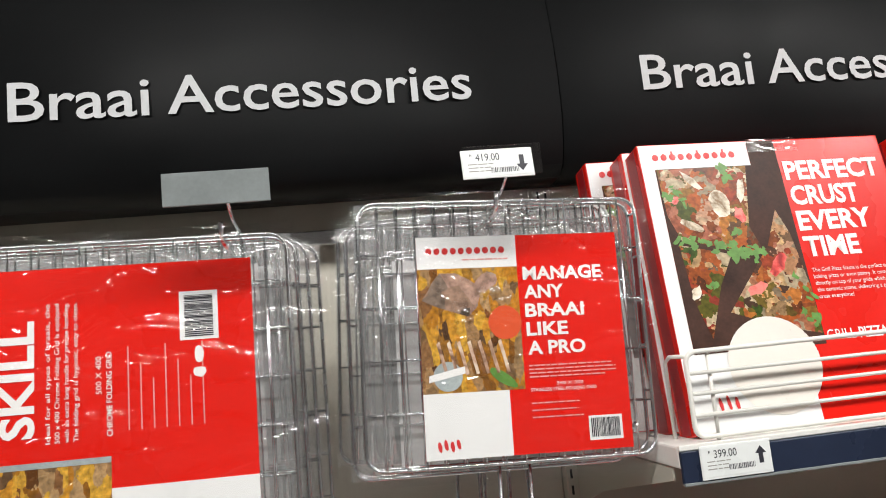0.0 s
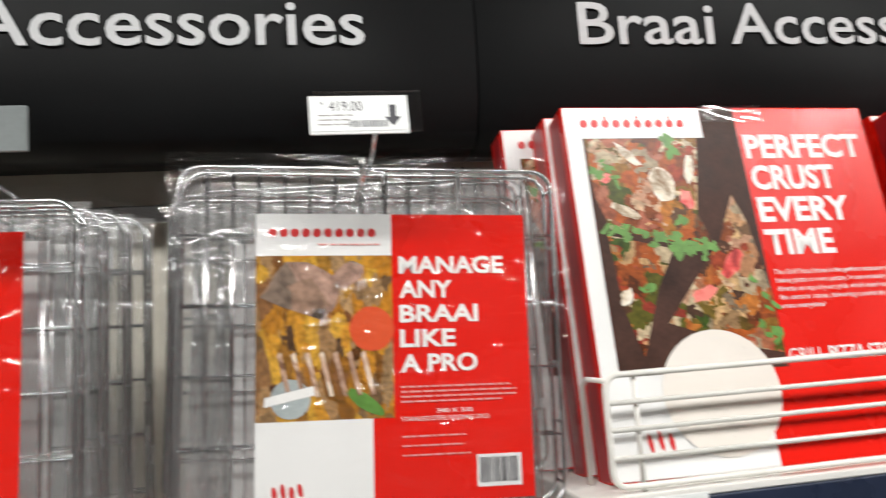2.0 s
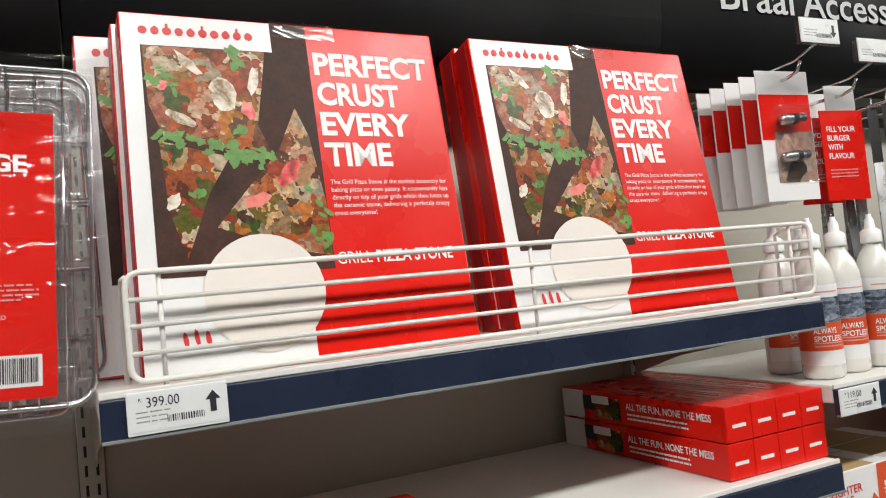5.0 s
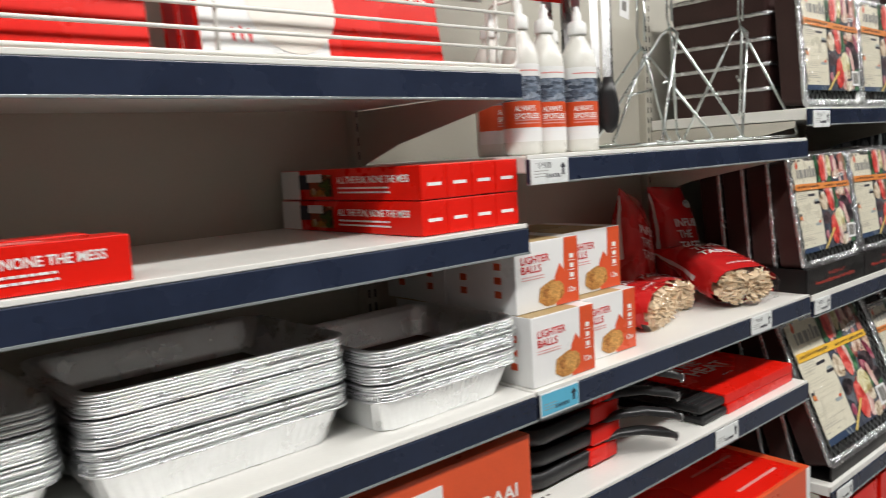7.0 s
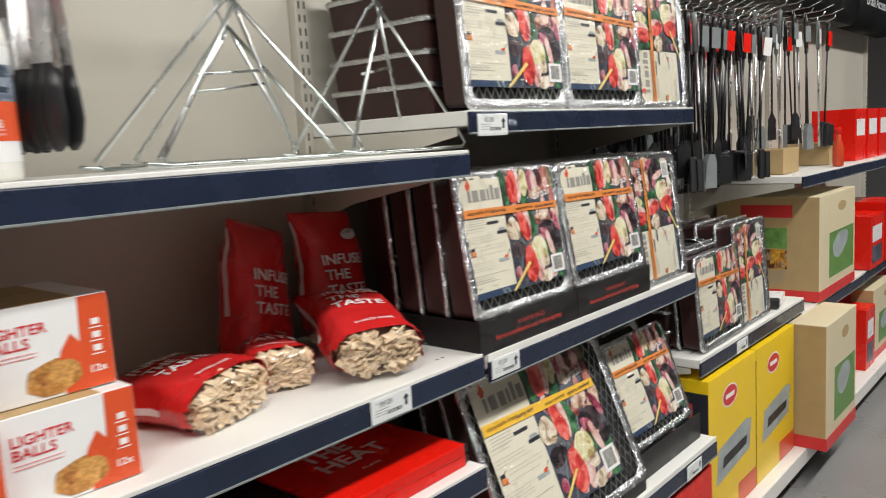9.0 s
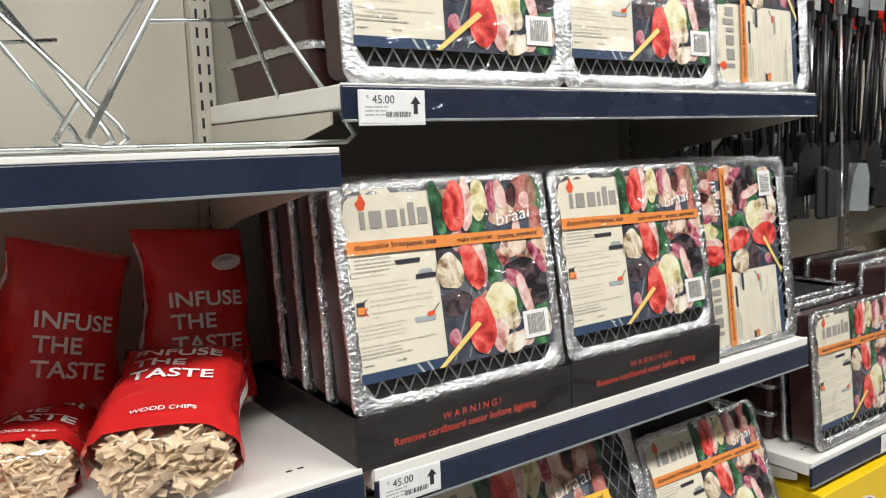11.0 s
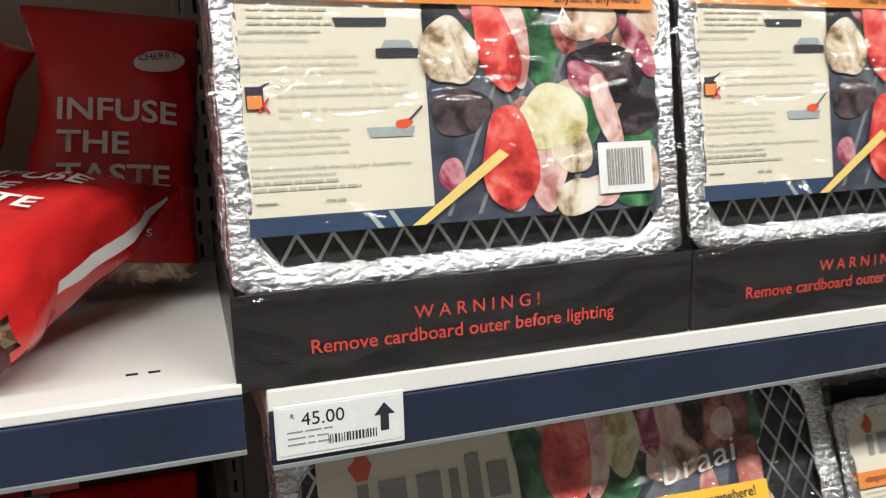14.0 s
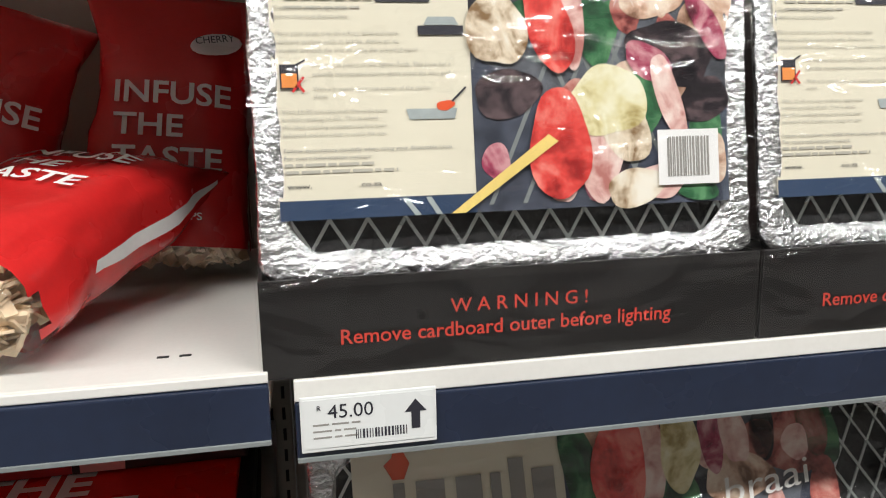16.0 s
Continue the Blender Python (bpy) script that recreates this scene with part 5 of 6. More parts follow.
# ---- disposable braai trays ----
def braai_tray(m, w=0.352, h=0.292, label="foil disposable braai tray with a cream printed card", band="orange", shown=True, deep=0.058, portrait=False):
    """Front at y 0, facing -y, bottom left at the origin."""
    t = thing("disposable_braai", label, "foil braai", m, "disposable braais")
    rnd = random.Random(7)
    def ring(o, y, r, wob=0.0):
        pts = round_rect(o, o, w - o, h - o, r, y, 6)
        return [(p[0] + wob * rnd.uniform(-1, 1), p[1] + wob * rnd.uniform(-1, 1), p[2] + wob * rnd.uniform(-1, 1)) for p in pts]
    def dense(o, y, r, wob):
        base = round_rect(o, o, w - o, h - o, r, y, 4)
        out = []
        for a, b in zip(base, base[1:] + base[:1]):
            n = max(1, int(math.dist(a, b) / 0.012)) if math.dist(a, b) > 0.03 else 1
            n = 24 if math.dist(a, b) > 0.05 else 1
            for k in range(n):
                out.append(tuple(a[i] + (b[i] - a[i]) * k / n + wob * rnd.uniform(-1, 1) for i in range(3)))
        return out
    rings = [dense(0.003, 0.010, 0.016, 0.0006), dense(0.0, 0.004, 0.016, 0.0010), dense(0.002, -0.001, 0.016, 0.0010), dense(0.009, 0.001, 0.018, 0.0012), dense(0.017, 0.0, 0.020, 0.0010), dense(0.021, 0.006, 0.022, 0.0008)]
    part("foil_rim", loft(rings), "foil", t, "crinkled silver foil rim", smooth=True)
    part("charcoal_bed", slab(0.020, 0.014, 0.020, w - 0.020, 0.018, h - 0.020), "coal", t, "black charcoal under the mesh")
    part("foil_tub", loft([ring(0.006, 0.008, 0.014), ring(0.012, deep + 0.006, 0.014)], None, False, True), "brownboard", t)
    if shown:
        bm = None
        s = 0.0012
        x0, x1, z0, z1 = 0.021, w - 0.021, 0.021, h - 0.021
        slope = 1.62
        made = bmesh.new()
        for sgn in (1, -1):
            c = -3.0
            lines = []
            off = 0.0
            n = int((h + slope * w) / 0.0415) + 2
            for i in range(-n, 2 * n):
                b = i * 0.0415
                pts = []
                for x in (x0, x1):
                    z = sgn * slope * (x - x0) + b
                    pts.append((x, z))
                (xa, za), (xb, zb) = pts
                # clip to the opening
                seg = []
                for f in (0.0, 1.0):
                    seg.append((xa + (xb - xa) * f, za + (zb - za) * f))
                lo_f, hi_f = 0.0, 1.0
                dz = zb - za
                f1, f2 = (z0 - za) / dz, (z1 - za) / dz
                lo_f, hi_f = max(0.0, min(f1, f2)), min(1.0, max(f1, f2))
                if hi_f - lo_f < 0.01:
                    continue
                A = (xa + (xb - xa) * lo_f, za + dz * lo_f)
                B = (xa + (xb - xa) * hi_f, za + dz * hi_f)
                dx, dzz = B[0] - A[0], B[1] - A[1]
                ln = math.hypot(dx, dzz)
                nx, nz = -dzz / ln * s, dx / ln * s
                y = 0.007 + 0.0008 * sgn
                vs = [made.verts.new(v) for v in ((A[0] - nx, y, A[1] - nz), (B[0] - nx, y, B[1] - nz), (B[0] + nx, y, B[1] + nz), (A[0] + nx, y, A[1] + nz),
                                                  (A[0] - nx, y + 0.001, A[1] - nz), (B[0] - nx, y + 0.001, B[1] - nz), (B[0] + nx, y + 0.001, B[1] + nz), (A[0] + nx, y + 0.001, A[1] + nz))]
                for q in ((0, 1, 2, 3), (7, 6, 5, 4), (0, 4, 5, 1), (3, 2, 6, 7)):
                    made.faces.new([vs[j] for j in q])
        part("expanded_mesh", made, "zinc", t, "steel diamond mesh")
        if band == "orange":
            card_print(t, 0.015, 0.042, w - 0.017, h - 0.011, 0.0005, band)
        else:
            card_print(t, 0.034, 0.050, w - 0.090, h - 0.006, 0.0005, band)
    rnd2 = random.Random(int(w * 997) + 3)
    made = bmesh.new()
    nx, nz = 12, 11
    g = [[made.verts.new((-0.002 + (w + 0.004) * i / nx, -0.0070 + rnd2.uniform(-0.0020, 0.0018), -0.002 + (h + 0.004) * j / nz)) for i in range(nx + 1)] for j in range(nz + 1)]
    for j in range(nz):
        for i in range(nx):
            made.faces.new((g[j][i], g[j][i + 1], g[j + 1][i + 1], g[j + 1][i]))
    part("shrink_film", made, "film", t, "clear wrinkled shrink film", smooth=True)
    return t


def card_print(t, x0, z0, x1, z1, y, band):
    """The card under the film: cream instructions, a kebab photograph and a slanted band."""
    W, H = x1 - x0, z1 - z0
    f = lambda u, v: (x0 + u * W, z0 + v * H)
    k = W / 0.322
    part("card", slab(x0, y, z0, x1, y + 0.0012, z1), "cream", t, "cream printed card")
    part("photograph", poly([f(0.0, 0.0), f(1, 0), f(1, 1), f(0.41, 1), f(0.41, 0.054), f(0, 0.054)], y - 0.0003), "kebab", t, "photograph of kebabs over coals")
    part("blue_strip", ink(*f(0, 0), *f(0.41, 0.052), y - 0.0004), "bluestrip", t)
    bm = None
    for s in (-1, 1):
        for i in range(-4, 12):
            u0 = 0.43 + 0.075 * i
            pts = []
            for du in (0.0, 0.010):
                for v in (0.02, 0.66):
                    pts.append((u0 + du + s * v * 0.34, v))
            a, b_, c, d = pts
            if min(p[0] for p in pts) > 0.435 and max(p[0] for p in pts) < 0.995:
                bm = poly([f(*a), f(*c), f(*d), f(*b_)], y - 0.00045 - 0.00004 * s, bm)
    if bm:
        part("printed_grill", bm, "slate", t)
    y1 = y - 0.0008
    def many(name, material, items, layer):
        bm = None
        for i, (u, v, a, b, r) in enumerate(items):
            cx, cz = f(u, v)
            bm = pebble(cx, cz, a * W, b * W, r, y1 - layer * 0.00025 - i * 0.00002, bm, i + layer * 10)
        part(name, bm, material, t)
    def food(name, material, items, layer):
        many(name, material, [(0.41 + 0.59 * (px - 10) / 655, 1 - (py - 70) / 930, rx / 655 * 0.70, ry / 655 * 0.68, r) for px, py, rx, ry, r in items], layer)
    mix = random.Random(31)
    for material in ("aub", "paprika", "onion", "courgette", "beet", "blush"):
        food("printed_scrap", material, [(mix.uniform(40, 640), mix.choice((mix.uniform(110, 420), mix.uniform(430, 960))), mix.uniform(22, 46), mix.uniform(30, 80), mix.uniform(-30, 30)) for _ in range(5)], 0)
    food("printed_blur", "paprika", [(567, 156, 90, 80, 10), (630, 330, 30, 90, 0)], 0)
    food("printed_meat", "onion", [(420, 253, 74, 46, 10), (470, 430, 70, 50, 20), (500, 665, 40, 95, 18), (625, 880, 28, 60, 0)], 1)
    food("printed_aubergine", "aub", [(515, 588, 100, 66, -20), (600, 718, 58, 48, 20), (95, 690, 70, 50, 0)], 2)
    food("printed_courgette", "courgette", [(46, 190, 34, 112, 6), (308, 502, 38, 92, 12), (440, 726, 40, 92, -8), (580, 965, 48, 24, 0)], 3)
    food("printed_red_onion", "beet", [(366, 150, 26, 70, -6), (615, 513, 25, 85, 28), (455, 609, 58, 34, -25)], 4)
    food("printed_onion_flesh", "blush", [(208, 185, 32, 108, -6), (420, 145, 27, 68, 8), (250, 491, 36, 100, 10), (508, 714, 28, 100, 16), (318, 831, 56, 112, 6), (484, 935, 52, 40, 0)], 5)
    food("printed_mushroom", "mushroom", [(74, 523, 60, 78, 8), (390, 784, 50, 82, 10), (412, 952, 66, 40, 5)], 6)
    food("printed_flesh", "flesh", [(284, 165, 42, 84, 0), (345, 716, 82, 78, 20)], 7)
    food("printed_pepper", "pepper", [(137, 190, 50, 112, -8), (200, 502, 46, 112, 12), (220, 831, 62, 122, 4)], 8)
    a, b = f(0.352, 0.0), f(0.585, 0.185)
    part("printed_skewer", poly([(a[0], a[1]), (a[0] + 0.010 * k, a[1]), (b[0] + 0.003, b[1] + 0.002), (b[0] - 0.004, b[1] + 0.007)], y1 - 0.0026), "stick", t)
    part("printed_tines", poly([f(0.25, 0.050), f(0.262, 0.050), f(0.29, 0.0), f(0.276, 0.0)], y1 - 0.0004, poly([f(0.30, 0.050), f(0.312, 0.050), f(0.335, 0.0), f(0.322, 0.0)], y1 - 0.0004)), "sky", t)
    # plain brand mark: bars and a flame
    bm = None
    for u, w_, v0, v1 in ((0.075, 0.022, 0.795, 0.885), (0.118, 0.055, 0.795, 0.885), (0.195, 0.050, 0.795, 0.885), (0.263, 0.020, 0.795, 0.885), (0.300, 0.030, 0.795, 0.915), (0.345, 0.045, 0.795, 0.885)):
        p, q = f(u, v0), f(u + w_, v1)
        bm = ink(p[0], p[1], q[0], q[1], y1, bm)
    part("brand_bars", bm, "greyink", t, "plain dark brand bars")
    p = f(0.085, 0.93)
    part("flame_mark", poly([(p[0] - 0.008 * k, p[1]), (p[0] - 0.003 * k, p[1] - 0.009 * k), (p[0] + 0.004 * k, p[1] - 0.009 * k), (p[0] + 0.008 * k, p[1]), (p[0] + 0.004 * k, p[1] + 0.008 * k), (p[0], p[1] + 0.013 * k), (p[0] - 0.003 * k, p[1] + 0.004 * k)], y1), "orangered", t)
    part("band", poly([f(0, 0.665), f(1, 0.640), f(1, 0.700), f(0, 0.735)], y1 - 0.0026), band if band != "orange" else "orange", t, "slanted coloured band")
    p = f(0.03, 0.688)
    lettering(t, "disposable braai", p[0], p[1], 0.0068 * k, y1 - 0.0032, "woodprint", 0.077 * k)
    p = f(0.27, 0.682)
    lettering(t, "picnic size" if band == "orange" else "party size", p[0], p[1], 0.0068 * k, y1 - 0.0032, "ink", 0.046 * k, bold=0.012)
    p = f(0.52, 0.668)
    lettering(t, "make memories", p[0], p[1], 0.0068 * k, y1 - 0.0032, "woodprint", 0.060 * k)
    p = f(0.735, 0.662)
    lettering(t, "anytime, anywhere!", p[0], p[1], 0.0068 * k, y1 - 0.0032, "ink", 0.074 * k, bold=0.008)
    p = f(0.74, 0.735)
    lettering(t, "braai", p[0], p[1], 0.017 * k, y1 - 0.0030, "print", 0.062 * k, turn=8, lean=0.2)
    p = f(0.73, 0.575)
    part("printed_caret", poly([(p[0], p[1]), (p[0] + 0.008 * k, p[1] + 0.018 * k), (p[0] + 0.016 * k, p[1]), (p[0] + 0.008 * k, p[1] + 0.014 * k)], y1 - 0.0030), "print", t)
    # instructions: the lines that can be read, and bars for the rest
    ca, cb = lambda c: (c - 65) / 1072, lambda c: (474.5 - c) / 796
    lines = [(75, 237, 18, "Shake the braai slightly for"), (75, 232, 36, "better charcoal distribution"), (75, 342, 72, "Place your braai tray on a firm, level and heat"), (75, 342, 90, "resistant surface such as bricks. Allow air to"),
             (75, 384, 108, "circulate beneath the tray by using the provided stand"), (150, 458, 140, "Do not use petrol or any lighter fluids. This braai has a"), (150, 455, 160, "specially impregnated starter sheet under the wire grid"),
             (150, 412, 192, "With a lit match, light one corner of the starter"), (150, 180, 208, "sheet"), (80, 310, 240, "Wait 15-20 minutes until the coals have"), (80, 288, 256, "a white coating of ash. This is when"),
             (80, 308, 273, "the ideal cooking temperature has been"), (80, 306, 290, "achieved and the braai is ready for use."), (80, 455, 324, "Follow instructions carefully when using your disposable braai."), (80, 270, 340, "For more information contact:")]
    for c0, c1, row, words in lines:
        p = f(ca(c0), cb(row + 4))
        lettering(t, words, p[0], p[1], 0.0027 * k, y1, "paleink" if row not in (324, 340) else "greyink", (ca(c1) - ca(c0)) * W, name="small_lettering")
    bm = None
    for v in (0.640, 0.600):
        p = f(0.03, v)
        bm = join(bm, small_print(p[0], p[1], p[0] + 0.062 * k, 2, y1 + 0.0004, 0.0052 * k, 0.0014 * k, int(v * 100)))
    for row in (352, 367):
        p = f(ca(80), cb(row))
        bm = join(bm, small_print(p[0], p[1], p[0] + 0.075 * k, 1, y1 + 0.0004, 0.005, 0.0020 * k, row))
    part("instructions", bm, "paleink", t)
    p = f(ca(83), cb(406))
    lettering(t, "www.                .co.za", p[0], p[1], 0.0034 * k, y1, "ink", 0.062 * k)
    p = f(0.215, 0.590)
    part("printed_tray", poly([(p[0], p[1]), (p[0] + 0.036 * k, p[1]), (p[0] + 0.037 * k, p[1] + 0.006 * k), (p[0] - 0.002 * k, p[1] + 0.006 * k)], y1), "ink", t)
    p = f(0.300, 0.500)
    part("printed_bricks", ink(p[0], p[1], p[0] + 0.031 * k, p[1] + 0.006 * k, y1), "ink", t)
    part("printed_tray", poly([(p[0] + 0.004 * k, p[1] + 0.0065 * k), (p[0] + 0.028 * k, p[1] + 0.0065 * k), (p[0] + 0.025 * k, p[1] + 0.012 * k), (p[0] + 0.007 * k, p[1] + 0.012 * k)], y1), "sky", t)
    p = f(ca(352), cb(262))
    part("printed_lit_tray", poly([(p[0] + 0.002 * k, p[1]), (p[0] + 0.033 * k, p[1]), (p[0] + 0.035 * k, p[1] + 0.007 * k), (p[0], p[1] + 0.007 * k)], y1), "sky", t)
    part("printed_flame", pebble(p[0] + 0.027 * k, p[1] + 0.009 * k, 0.006 * k, 0.0035 * k, 10, y1 - 0.0002, None, 4), "orangered", t)
    part("printed_match", poly([(p[0] + 0.031 * k, p[1] + 0.012 * k), (p[0] + 0.032 * k, p[1] + 0.011 * k), (p[0] + 0.042 * k, p[1] + 0.0205 * k), (p[0] + 0.041 * k, p[1] + 0.0215 * k)], y1 - 0.0003), "ink", t)
    p = f(ca(80), cb(192))
    part("printed_can", ink(p[0], p[1], p[0] + 0.012 * k, p[1] + 0.016 * k, y1), "ink", t)
    part("printed_can_side", ink(p[0] + 0.001 * k, p[1] + 0.001 * k, p[0] + 0.011 * k, p[1] + 0.010 * k, y1 - 0.0004), "orange", t)
    part("printed_spout", poly([(p[0] + 0.010 * k, p[1] + 0.016 * k), (p[0] + 0.012 * k, p[1] + 0.0155 * k), (p[0] + 0.017 * k, p[1] + 0.0185 * k), (p[0] + 0.0165 * k, p[1] + 0.0195 * k)], y1 - 0.0002), "ink", t)
    for s_ in (1, -1):
        cx, cz = p[0] + 0.0115 * k, p[1] + 0.003 * k
        part("printed_cross", poly([(cx - 0.0045 * k, cz - s_ * 0.0045 * k), (cx - 0.0030 * k, cz - s_ * 0.0052 * k), (cx + 0.0045 * k, cz + s_ * 0.0045 * k), (cx + 0.0030 * k, cz + s_ * 0.0052 * k)], y1 - 0.0007 - 0.0001 * s_), "redtext", t)
    p, q = f(0.824, 0.054), f(0.970, 0.217)
    part("barcode_patch", ink(p[0], p[1], q[0], q[1], y1 - 0.0028), "white", t)
    part("barcode", bars(p[0] + 0.007 * k, p[1] + 0.006 * k, q[0] - 0.007 * k, q[1] - 0.005 * k, y1 - 0.0033, 6), "greyink", t)


def display_tray(x, y, z, w, d, label="black cardboard display tray with a red warning"):
    t = thing("display_tray", label, "cardboard tray", pose(x, y, z), "cardboard display trays")
    h, e = 0.067, 0.003
    part("front_board", slab(0, 0, 0, w, e, h, 0.0008), "board", t)
    part("back_board", slab(0, d - e, 0, w, d, h, 0.0008), "board", t)
    for sx in (0, w - e):
        part("side_board", slab(sx, e + 0.0005, 0, sx + e, d - e - 0.0005, h, 0.0008), "board", t)
    part("bottom_board", slab(e, e, 0, w - e, d - e, e), "board", t)
    lettering(t, "W A R N I N G !", w * 0.490, 0.038, 0.0095, -0.0008, "warnred", 0.098, "CENTER", bold=0.004)
    lettering(t, "Remove cardboard outer before lighting", w * 0.475, 0.0215, 0.0100, -0.0008, "warnred", 0.236, "CENTER", bold=0.008)
    rnd = random.Random(5)
    made = bmesh.new()
    n = 14
    lo = [made.verts.new((-0.002 + (w + 0.004) * k / n, -0.003 + rnd.uniform(-0.0008, 0.0006), 0.0)) for k in range(n + 1)]
    hi = [made.verts.new((v.co.x, -0.003 + rnd.uniform(-0.0008, 0.0006), h + 0.001)) for v in lo]
    for k in range(n):
        made.faces.new((lo[k], lo[k + 1], hi[k + 1], hi[k]))
    part("shrink_film", made, "filmsoft", t, "clear shrink film", smooth=True)


LEAN = -9.0
first = braai_tray(pose(2.006, 0.008, B4B + 0.063, LEAN, 0, 0))
for x in (2.006, 2.366):
    if x > 2.1:
        copy_thing(first, pose(x, 0.008, B4B + 0.063, LEAN, 0, 0))
    for k in range(1, 4):
        t = braai_tray(pose(x, 0.012 + 0.068 * k, B4B + 0.060, LEAN * 0.5, 0, 0), shown=False, label="foil disposable braai tray standing behind another") if (x < 2.1 and k == 1) else copy_thing(t, pose(x, 0.012 + 0.068 * k, B4B + 0.060, LEAN * 0.5, 0, 0))
    display_tray(x - 0.002, 0.003, B4B + 0.001, 0.357, 0.33)
back_tray = t
SIDE = pose(0, 0, 0, 0, -90, 0)
copy_thing(first, pose(2.995, 0.018, B4B + 0.002, -7, 0, 0) @ pose(0, 0, 0, 0, -90, 0) @ Matrix.Diagonal((1, 1, 1, 1)))
for k in range(1, 4):
    copy_thing(back_tray, pose(2.995, 0.018 + 0.066 * k, B4B + 0.002, -5, 0, 0) @ pose(0, 0, 0, 0, -90, 0))
# upper shelf: three at the front, flat stacks behind
for x in (2.014, 2.364):
    copy_thing(first, pose(x, 0.008, B4A + 0.002, -4, 0, 0))
copy_thing(first, pose(2.998, 0.010, B4A + 0.002, -4, 0, 0) @ pose(0, 0, 0, 0, -90, 0))
for x in (2.014, 2.376):
    for k in range(5):
        copy_thing(back_tray, pose(x, 0.098, B4A + 0.062 + 0.062 * k, -90, 0, 0))
for k in range(4):
    copy_thing(back_tray, pose(2.74, 0.098, B4A + 0.062 + 0.062 * k, -90, 0, 0) @ Matrix.Diagonal((0.68, 1, 1, 1)))


def film_wrap(x0, x1, z, y, h=0.075):
    t = thing("film_wrap", "loose clear film over the shelf edge", "plastic film", pose(0, y, z))
    rnd = random.Random(9)
    made = bmesh.new()
    n = 34
    rows = []
    for j in range(5):
        rows.append([made.verts.new((x0 + (x1 - x0) * k / n, rnd.uniform(-0.006, 0.0), -h * j / 4 + rnd.uniform(-0.003, 0.003))) for k in range(n + 1)])
    for a, b in zip(rows, rows[1:]):
        for k in range(n):
            made.faces.new((a[k], a[k + 1], b[k + 1], b[k]))
    part("sheet", made, "film", t, smooth=True)


film_wrap(2.11, 2.995, B4A + 0.012, -0.008, 0.055)

# large trays on the lowest shelf
big = braai_tray(pose(2.030, -0.048, B4C + 0.034, -22, 0, 0), 0.555, 0.388, "large foil disposable braai tray leaning on the low shelf", "yellowband", True, 0.065)
for k in range(1, 3):
    t = braai_tray(pose(2.030, -0.040 + 0.085 * k, B4C + 0.020, -15, 0, 0), 0.555, 0.388, "large foil disposable braai tray standing behind another", "yellowband", False, 0.065) if k == 1 else copy_thing(t, pose(2.030, -0.040 + 0.085 * k, B4C + 0.020, -12, 0, 0))
copy_thing(first, pose(2.608, -0.004, B4C + 0.066, -20, 0, 0))
for k in range(1, 3):
    copy_thing(back_tray, pose(2.606, 0.02 + 0.075 * k, B4C + 0.060, -15, 0, 0))
t = thing("display_tray", "low black cardboard tray under the leaning braais", "cardboard tray", pose(2.03, -0.045, B4C + 0.001), "cardboard display trays")
part("front_board", slab(0, 0, 0, 0.545, 0.003, 0.035), "board", t)
part("bottom_board", slab(0, 0.003, 0, 0.545, 0.33, 0.003), "board", t)
t = thing("display_tray", "black cardboard tray under a smaller braai", "cardboard tray", pose(2.595, -0.020, B4C + 0.001), "cardboard display trays")
part("front_board", slab(0, 0, 0, 0.375, 0.003, 0.075), "board", t)
part("side_board", slab(0, 0.0035, 0, 0.003, 0.34, 0.075), "board", t)
part("bottom_board", slab(0.003, 0.003, 0, 0.372, 0.34, 0.003), "board", t)


# ---- griddle pans and plates ----
def grill_pan(m, seed=0):
    t = thing("griddle_pan", "black griddle pan with a red sleeve and curved handle", "pan", m, "stacked griddle pans")
    w, d, h = 0.25, 0.24, 0.036
    def ring(o, z, r=0.035):
        return [(p[0], p[2], z) for p in round_rect(o, o, w - o, d - o, r, 0, 5)]
    part("pan", loft([ring(0.012, 0.0), ring(0.0, 0.010), ring(-0.002, h), ring(0.006, h + 0.001), ring(0.012, 0.012)], None, True, True), "castiron", t, smooth=True)
    part("card_sleeve", slab(0.165, -0.004, 0.004, 0.255, d + 0.002, h + 0.003, 0.004), "red", t, "red card sleeve")
    pts = [(0.20, 0.02, h), (0.245, -0.01, h + 0.014), (0.29, -0.035, h + 0.014), (0.335, -0.058, h + 0.002), (0.360, -0.070, h - 0.010)]
    rings = []
    for i, p in enumerate(pts):
        r1, r2 = ((0.010, 0.007), (0.011, 0.008), (0.014, 0.009), (0.015, 0.010), (0.008, 0.007))[i]
        rings.append([(p[0] + r1 * 0.5 * math.cos(a), p[1] + r1 * math.cos(a), p[2] + r2 * math.sin(a)) for a in (math.tau * k / 12 for k in range(12))])
    part("handle", loft(rings, None, True, True), "black", t, "curved black handle", smooth=True)
    part("handle_ring", wire([(0.362 + 0.006 * math.cos(a), -0.071, h - 0.012 + 0.008 * math.sin(a)) for a in (math.tau * k / 10 for k in range(10))], 0.0022, 6, True), "steel", t, smooth=True)
    return t


pan = grill_pan(pose(1.045, 0.060, S4 + 0.001, 0, 0, 2))
for k in range(1, 4):
    copy_thing(pan, pose(1.045 + 0.004 * k, 0.060 + 0.003 * (k % 2), S4 + 0.001 + 0.040 * k, 0, 0, 2 - 2 * (k % 2)))


